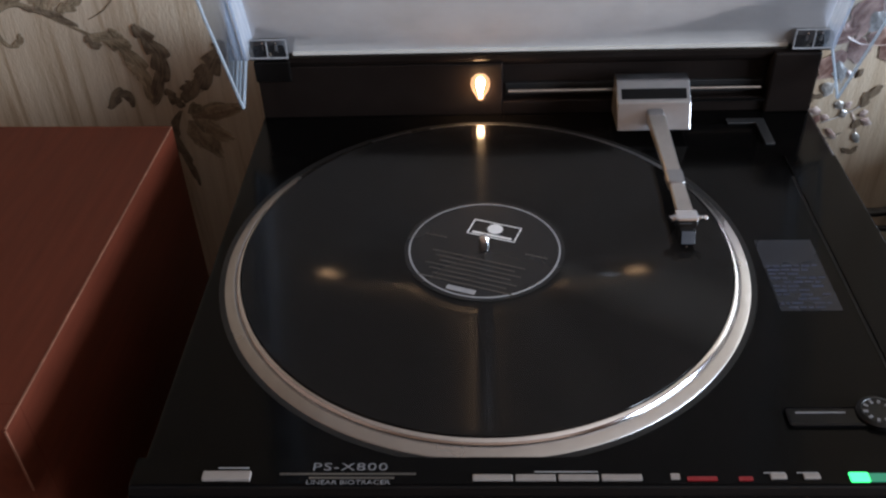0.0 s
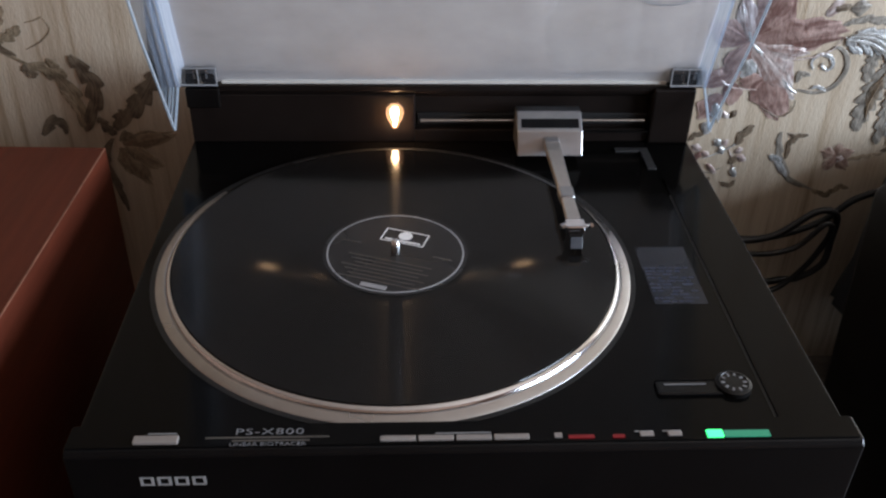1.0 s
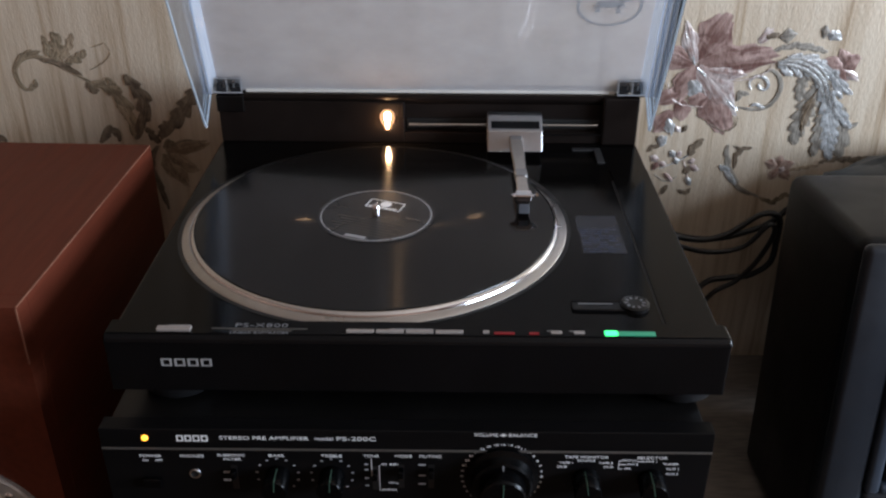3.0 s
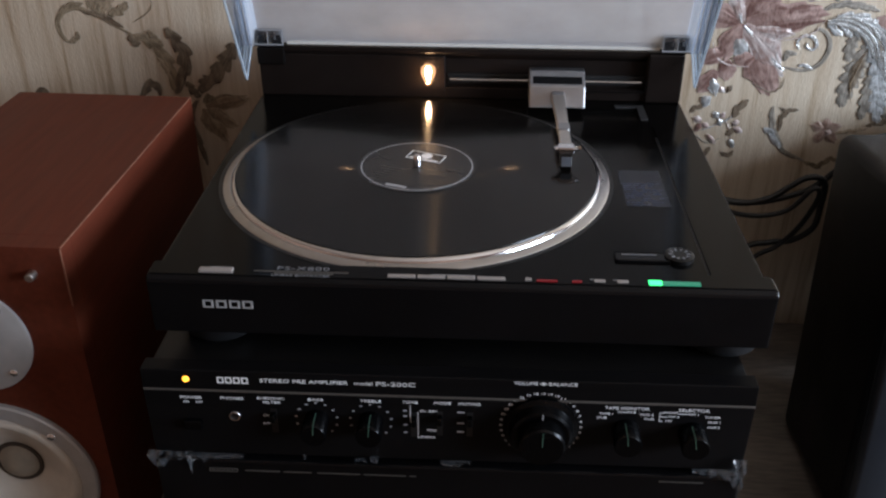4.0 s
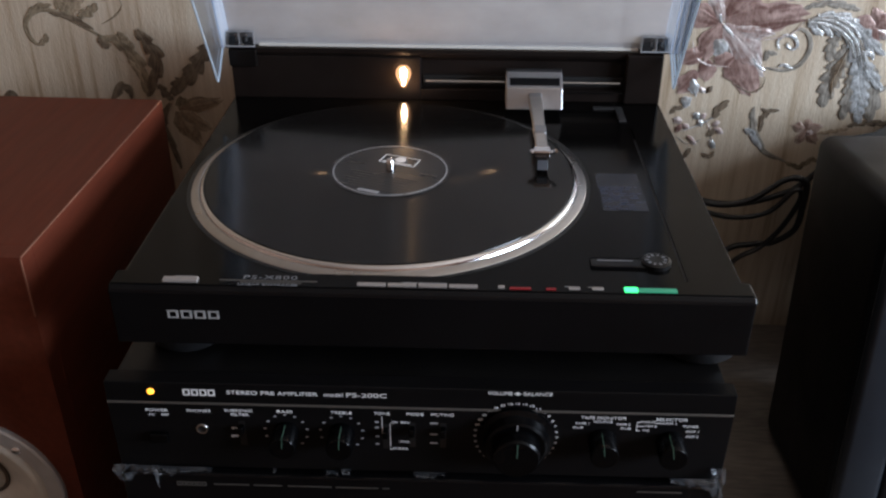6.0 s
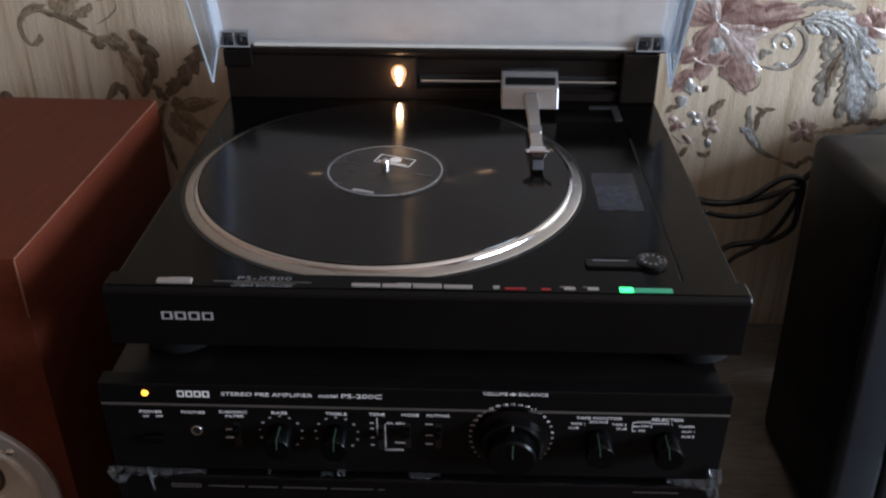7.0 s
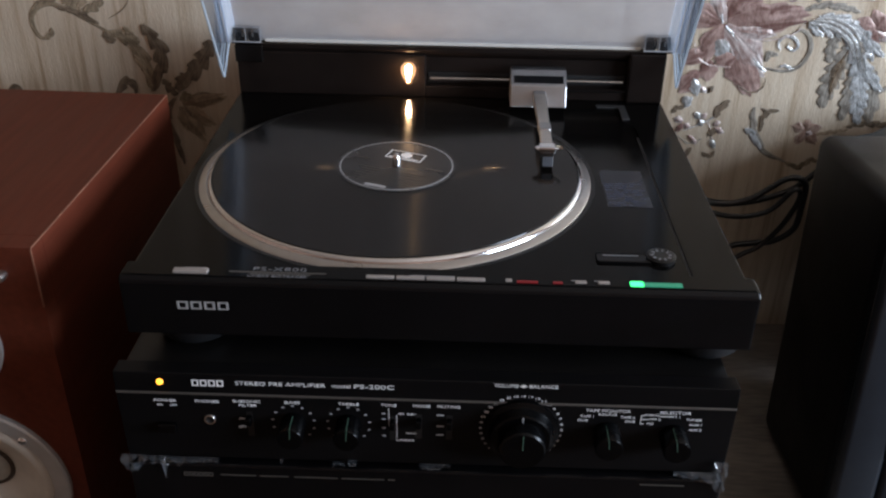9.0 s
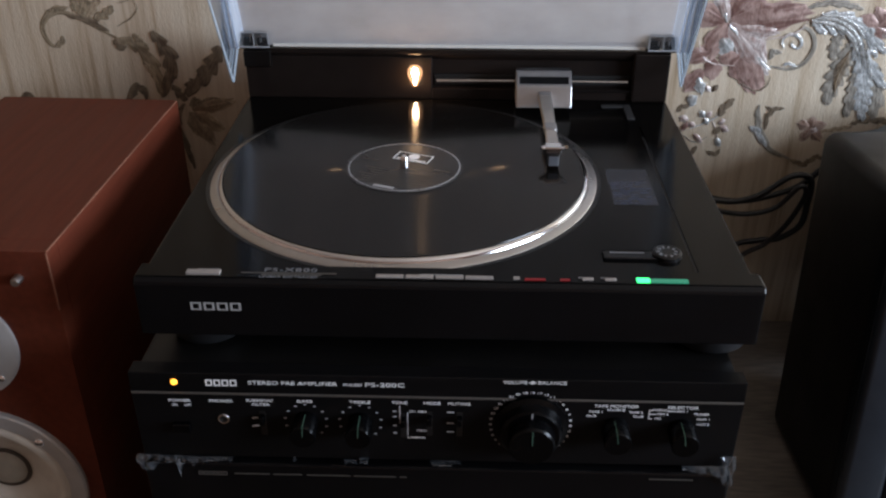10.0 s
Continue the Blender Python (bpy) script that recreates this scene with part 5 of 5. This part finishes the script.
def baffle():
    """The front board with a round opening, one closed shell."""
    bm = bmesh.new()
    h, r, up, down = SW / 2, 0.0630, sz + SH - wz, wz - sz
    angles = sorted([2 * math.pi * k / 64 + 0.01 for k in range(64)] + [math.atan2(d, c) % (2 * math.pi) for c in (h, -h) for d in (up, -down)])
    rings = [[], [], [], []]
    for a in angles:
        c, d = math.cos(a), math.sin(a)
        m = min(h / max(abs(c), 1e-6), (up if d > 0 else down) / max(abs(d), 1e-6))
        for ring_, (q, y) in zip(rings, ((m, 0.018), (m, 0.0), (r, 0.0), (r, 0.018))):
            ring_.append(bm.verts.new((sx + c * q, sy + y, wz + d * q)))
    n = len(angles)
    for p, q in zip(rings, rings[1:] + rings[:1]):
        for k in range(n):
            bm.faces.new((p[k], p[(k + 1) % n], q[(k + 1) % n], q[k]))
    return bm


part("carcass", box(sx - SW / 2, sx + SW / 2, sy + 0.018, sy + SD, sz, sz + SH, 0.0006, 1), M_WOOD, spk, "red-brown veneered cabinet")
# thin paler line along the top side edge and down the front corner
part("pale_edge", box(sx + SW / 2 - 0.0008, sx + SW / 2 + 0.0002, sy + 0.001, sy + SD - 0.001, sz + SH - 0.0008, sz + SH + 0.0002), M_PALEEDGE, spk, "pale veneer edge")
part("pale_edge", box(sx + SW / 2 - 0.0008, sx + SW / 2 + 0.0002, sy - 0.0002, sy + 0.0008, sz + SH - 0.050, sz + SH - 0.0008), M_PALEEDGE, spk, "pale veneer edge")
part("baffle", baffle(), M_WOOD, spk, "red-brown veneered front board")


def screw(x, z, r, parent, y):
    s = part("screw", lathe([(0, 0.0022), (r * 0.6, 0.0020), (r, 0.0008), (r, 0)], (x, y, z), 16, "y"), M_CHROME, parent, smooth=40)
    part("screw_slot", box(x - r * 0.7, x + r * 0.7, y - 0.0024, y - 0.0018, z - r * 0.12, z + r * 0.12), M_DEEP, s)


woofer = part("woofer", lathe([(0.0770, 0), (0.0770, 0.0035), (0.0755, 0.0050), (0.0640, 0.0050), (0.0625, 0.0035), (0.0620, -0.002)], (sx, sy, wz), 72, "y"), M_FLANGE, spk, "grey round woofer", smooth=35)
part("surround", lathe([(0.0625, 0.001), (0.0600, 0.0045), (0.0560, 0.0055), (0.0520, 0.0035), (0.0500, 0.0)], (sx, sy, wz), 72, "y"), M_DRIVER, woofer, smooth=60)
part("cone", lathe([(0.0505, 0.0005), (0.0380, -0.007), (0.0260, -0.0130), (0.0190, -0.0160)], (sx, sy, wz), 72, "y"), M_DRIVER, woofer, "pale grey cone", smooth=60)
part("dust_ring", lathe([(0.0215, -0.0145), (0.0205, -0.0128), (0.0185, -0.0128), (0.0170, -0.0145)], (sx, sy, wz), 48, "y"), M_CAPRING, woofer)
part("dust_cap", lathe([(0.0190, -0.0150), (0.0150, -0.0105), (0.0080, -0.0075), (0, -0.0065)], (sx, sy, wz), 48, "y"), M_STAIN, woofer, "stained dust cap", smooth=60)
for k in range(4):
    a = radians(45 + 90 * k)
    screw(sx + 0.0670 * math.cos(a), wz + 0.0670 * math.sin(a), 0.0038, woofer, sy - 0.005)
mz = sz + 0.2390
mid = part("tweeter", lathe([(0.0500, 0), (0.0500, 0.0022), (0.0485, 0.0030), (0.0200, 0.0022), (0.0185, 0.0010), (0.0170, -0.002), (0.0150, -0.002), (0.0125, 0.003), (0.007, 0.0055), (0, 0.0062)], (sx, sy, mz), 64, "y"), M_FLANGE, spk, "silver-grey round tweeter plate", smooth=35)
for k in range(4):
    a = radians(-45 + 90 * k)
    screw(sx + 0.0425 * math.cos(a), mz + 0.0425 * math.sin(a), 0.0034, mid, sy - 0.0028)
part("grille_peg", lathe([(0, 0.008), (0.0030, 0.0075), (0.0036, 0.006), (0.0036, 0)], (sx + SW / 2 - 0.0250, sy, sz + SH - 0.0225), 16, "y"), M_ALU, spk, "metal grille peg", smooth=40)
part("grille_peg", lathe([(0, 0.008), (0.0030, 0.0075), (0.0036, 0.006), (0.0036, 0)], (sx - SW / 2 + 0.0250, sy, sz + SH - 0.0225), 16, "y"), M_ALU, spk, "metal grille peg", smooth=40)
spk.rotation_euler = (0, 0, radians(-1.5))

# ---- black loudspeaker ----
bx0, bx1, by0, by1, bz1 = 0.3860, 0.6440, -0.1040, 0.0800, 0.7970
bsp = thing("loudspeaker", ((bx0 + bx1) / 2, by0, TOP), "black plastic loudspeaker with a dark grille", "loudspeaker", "loudspeakers")
part("cabinet", box(bx0, bx1, by0 + 0.012, by1, TOP, bz1, 0.012, 4), M_BLACKBOX, bsp, "black grained cabinet", smooth=40)
# bezel and grille frame are coloured bluer and lighter to imitate daylight sheen
for a, b, c, d in ((bx0, bx0 + 0.039, TOP, bz1), (bx1 - 0.039, bx1, TOP, bz1), (bx0 + 0.039, bx1 - 0.039, bz1 - 0.026, bz1), (bx0 + 0.039, bx1 - 0.039, TOP, TOP + 0.094)):
    part("bezel", box(a, b, by0, by0 + 0.0125, c, d, 0.006, 3), M_LITBEZEL, bsp, "raised black bezel, its bluish window sheen put into the colour", smooth=40)
gx0, gx1, gz0, gz1 = bx0 + 0.0393, bx1 - 0.0393, TOP + 0.0945, bz1 - 0.0265
for a, b, c, d in ((gx0, gx0 + 0.012, gz0, gz1), (gx1 - 0.012, gx1, gz0, gz1), (gx0 + 0.012, gx1 - 0.012, gz1 - 0.009, gz1), (gx0 + 0.012, gx1 - 0.012, gz0, gz0 + 0.009)):
    part("grille_frame", box(a, b, by0 - 0.0030, by0 + 0.0120, c, d, 0.0035, 3), M_SHEENFRAME, bsp, "smooth grille frame, blue sky reflection put into its colour", smooth=40)
part("grille", box(gx0 + 0.0160, gx1 - 0.0160, by0 - 0.0020, by0 + 0.0118, gz0 + 0.0130, gz1 - 0.0130, 0.002), M_GRILLE, bsp, "dark cloth grille")

bsp.location.z += 0.0178
bsp.rotation_euler = (radians(-5.5), 0, 0)

# ---- cables and clutter ----
for pts, r in (
    (((0.22, 0.211, 0.7210), (0.28, 0.221, 0.6810), (0.336, 0.226, 0.6600), (0.375, 0.226, 0.6656), (0.4129, 0.231, 0.6892), (0.4342, 0.231, 0.6853), (0.436, 0.231, 0.6560), (0.4312, 0.226, 0.6301), (0.41, 0.226, 0.6130), (0.3877, 0.226, 0.6098), (0.355, 0.221, 0.6010), (0.33, 0.216, 0.5410), (0.33, 0.216, TOP + 0.004)), 0.0036),
    (((0.22, 0.201, 0.7110), (0.29, 0.211, 0.6710), (0.35, 0.219, 0.6480), (0.395, 0.221, 0.6530), (0.420, 0.221, 0.6810), (0.428, 0.221, 0.6710), (0.415, 0.221, 0.6360), (0.395, 0.221, 0.6090), (0.36, 0.216, 0.5810), (0.34, 0.216, TOP + 0.004)), 0.0030),
    (((0.22, 0.221, 0.7160), (0.30, 0.228, 0.6710), (0.36, 0.234, 0.6560), (0.42, 0.238, 0.6710), (0.455, 0.238, 0.7010), (0.49, 0.226, 0.7110), (0.50, 0.206, 0.6410), (0.50, 0.196, TOP + 0.004)), 0.0036),
):
    tagged(part("cable", tube(pts, r, 8, 8), M_CABLE, smooth=60), "black cable hanging in a loop behind the turntable", "cable", "cables behind the stack")

bm = bmesh.new()
bmesh.ops.create_icosphere(bm, subdivisions=4, radius=1.0)
for v in bm.verts:
    f = 1 + 0.10 * noise.noise(v.co * 2.2) + 0.06 * noise.noise(v.co * 6)
    v.co = Vector([math.copysign(abs(c) ** 0.55, c) for c in v.co])
    v.co = Vector((0.672 + v.co.x * 0.215 * f, 0.188 + v.co.y * 0.070 * f, max(TOP, 0.652 + v.co.z * 0.128 * f)))
for v in bm.verts:
    if v.co.z < 0.56:
        v.co.z = TOP + max(0.0, (v.co.z - 0.51)) * 1.8
tagged(part("bag", bm, M_CLOTH, smooth=60), "dark crumpled plastic bag behind the black loudspeaker", "bag")
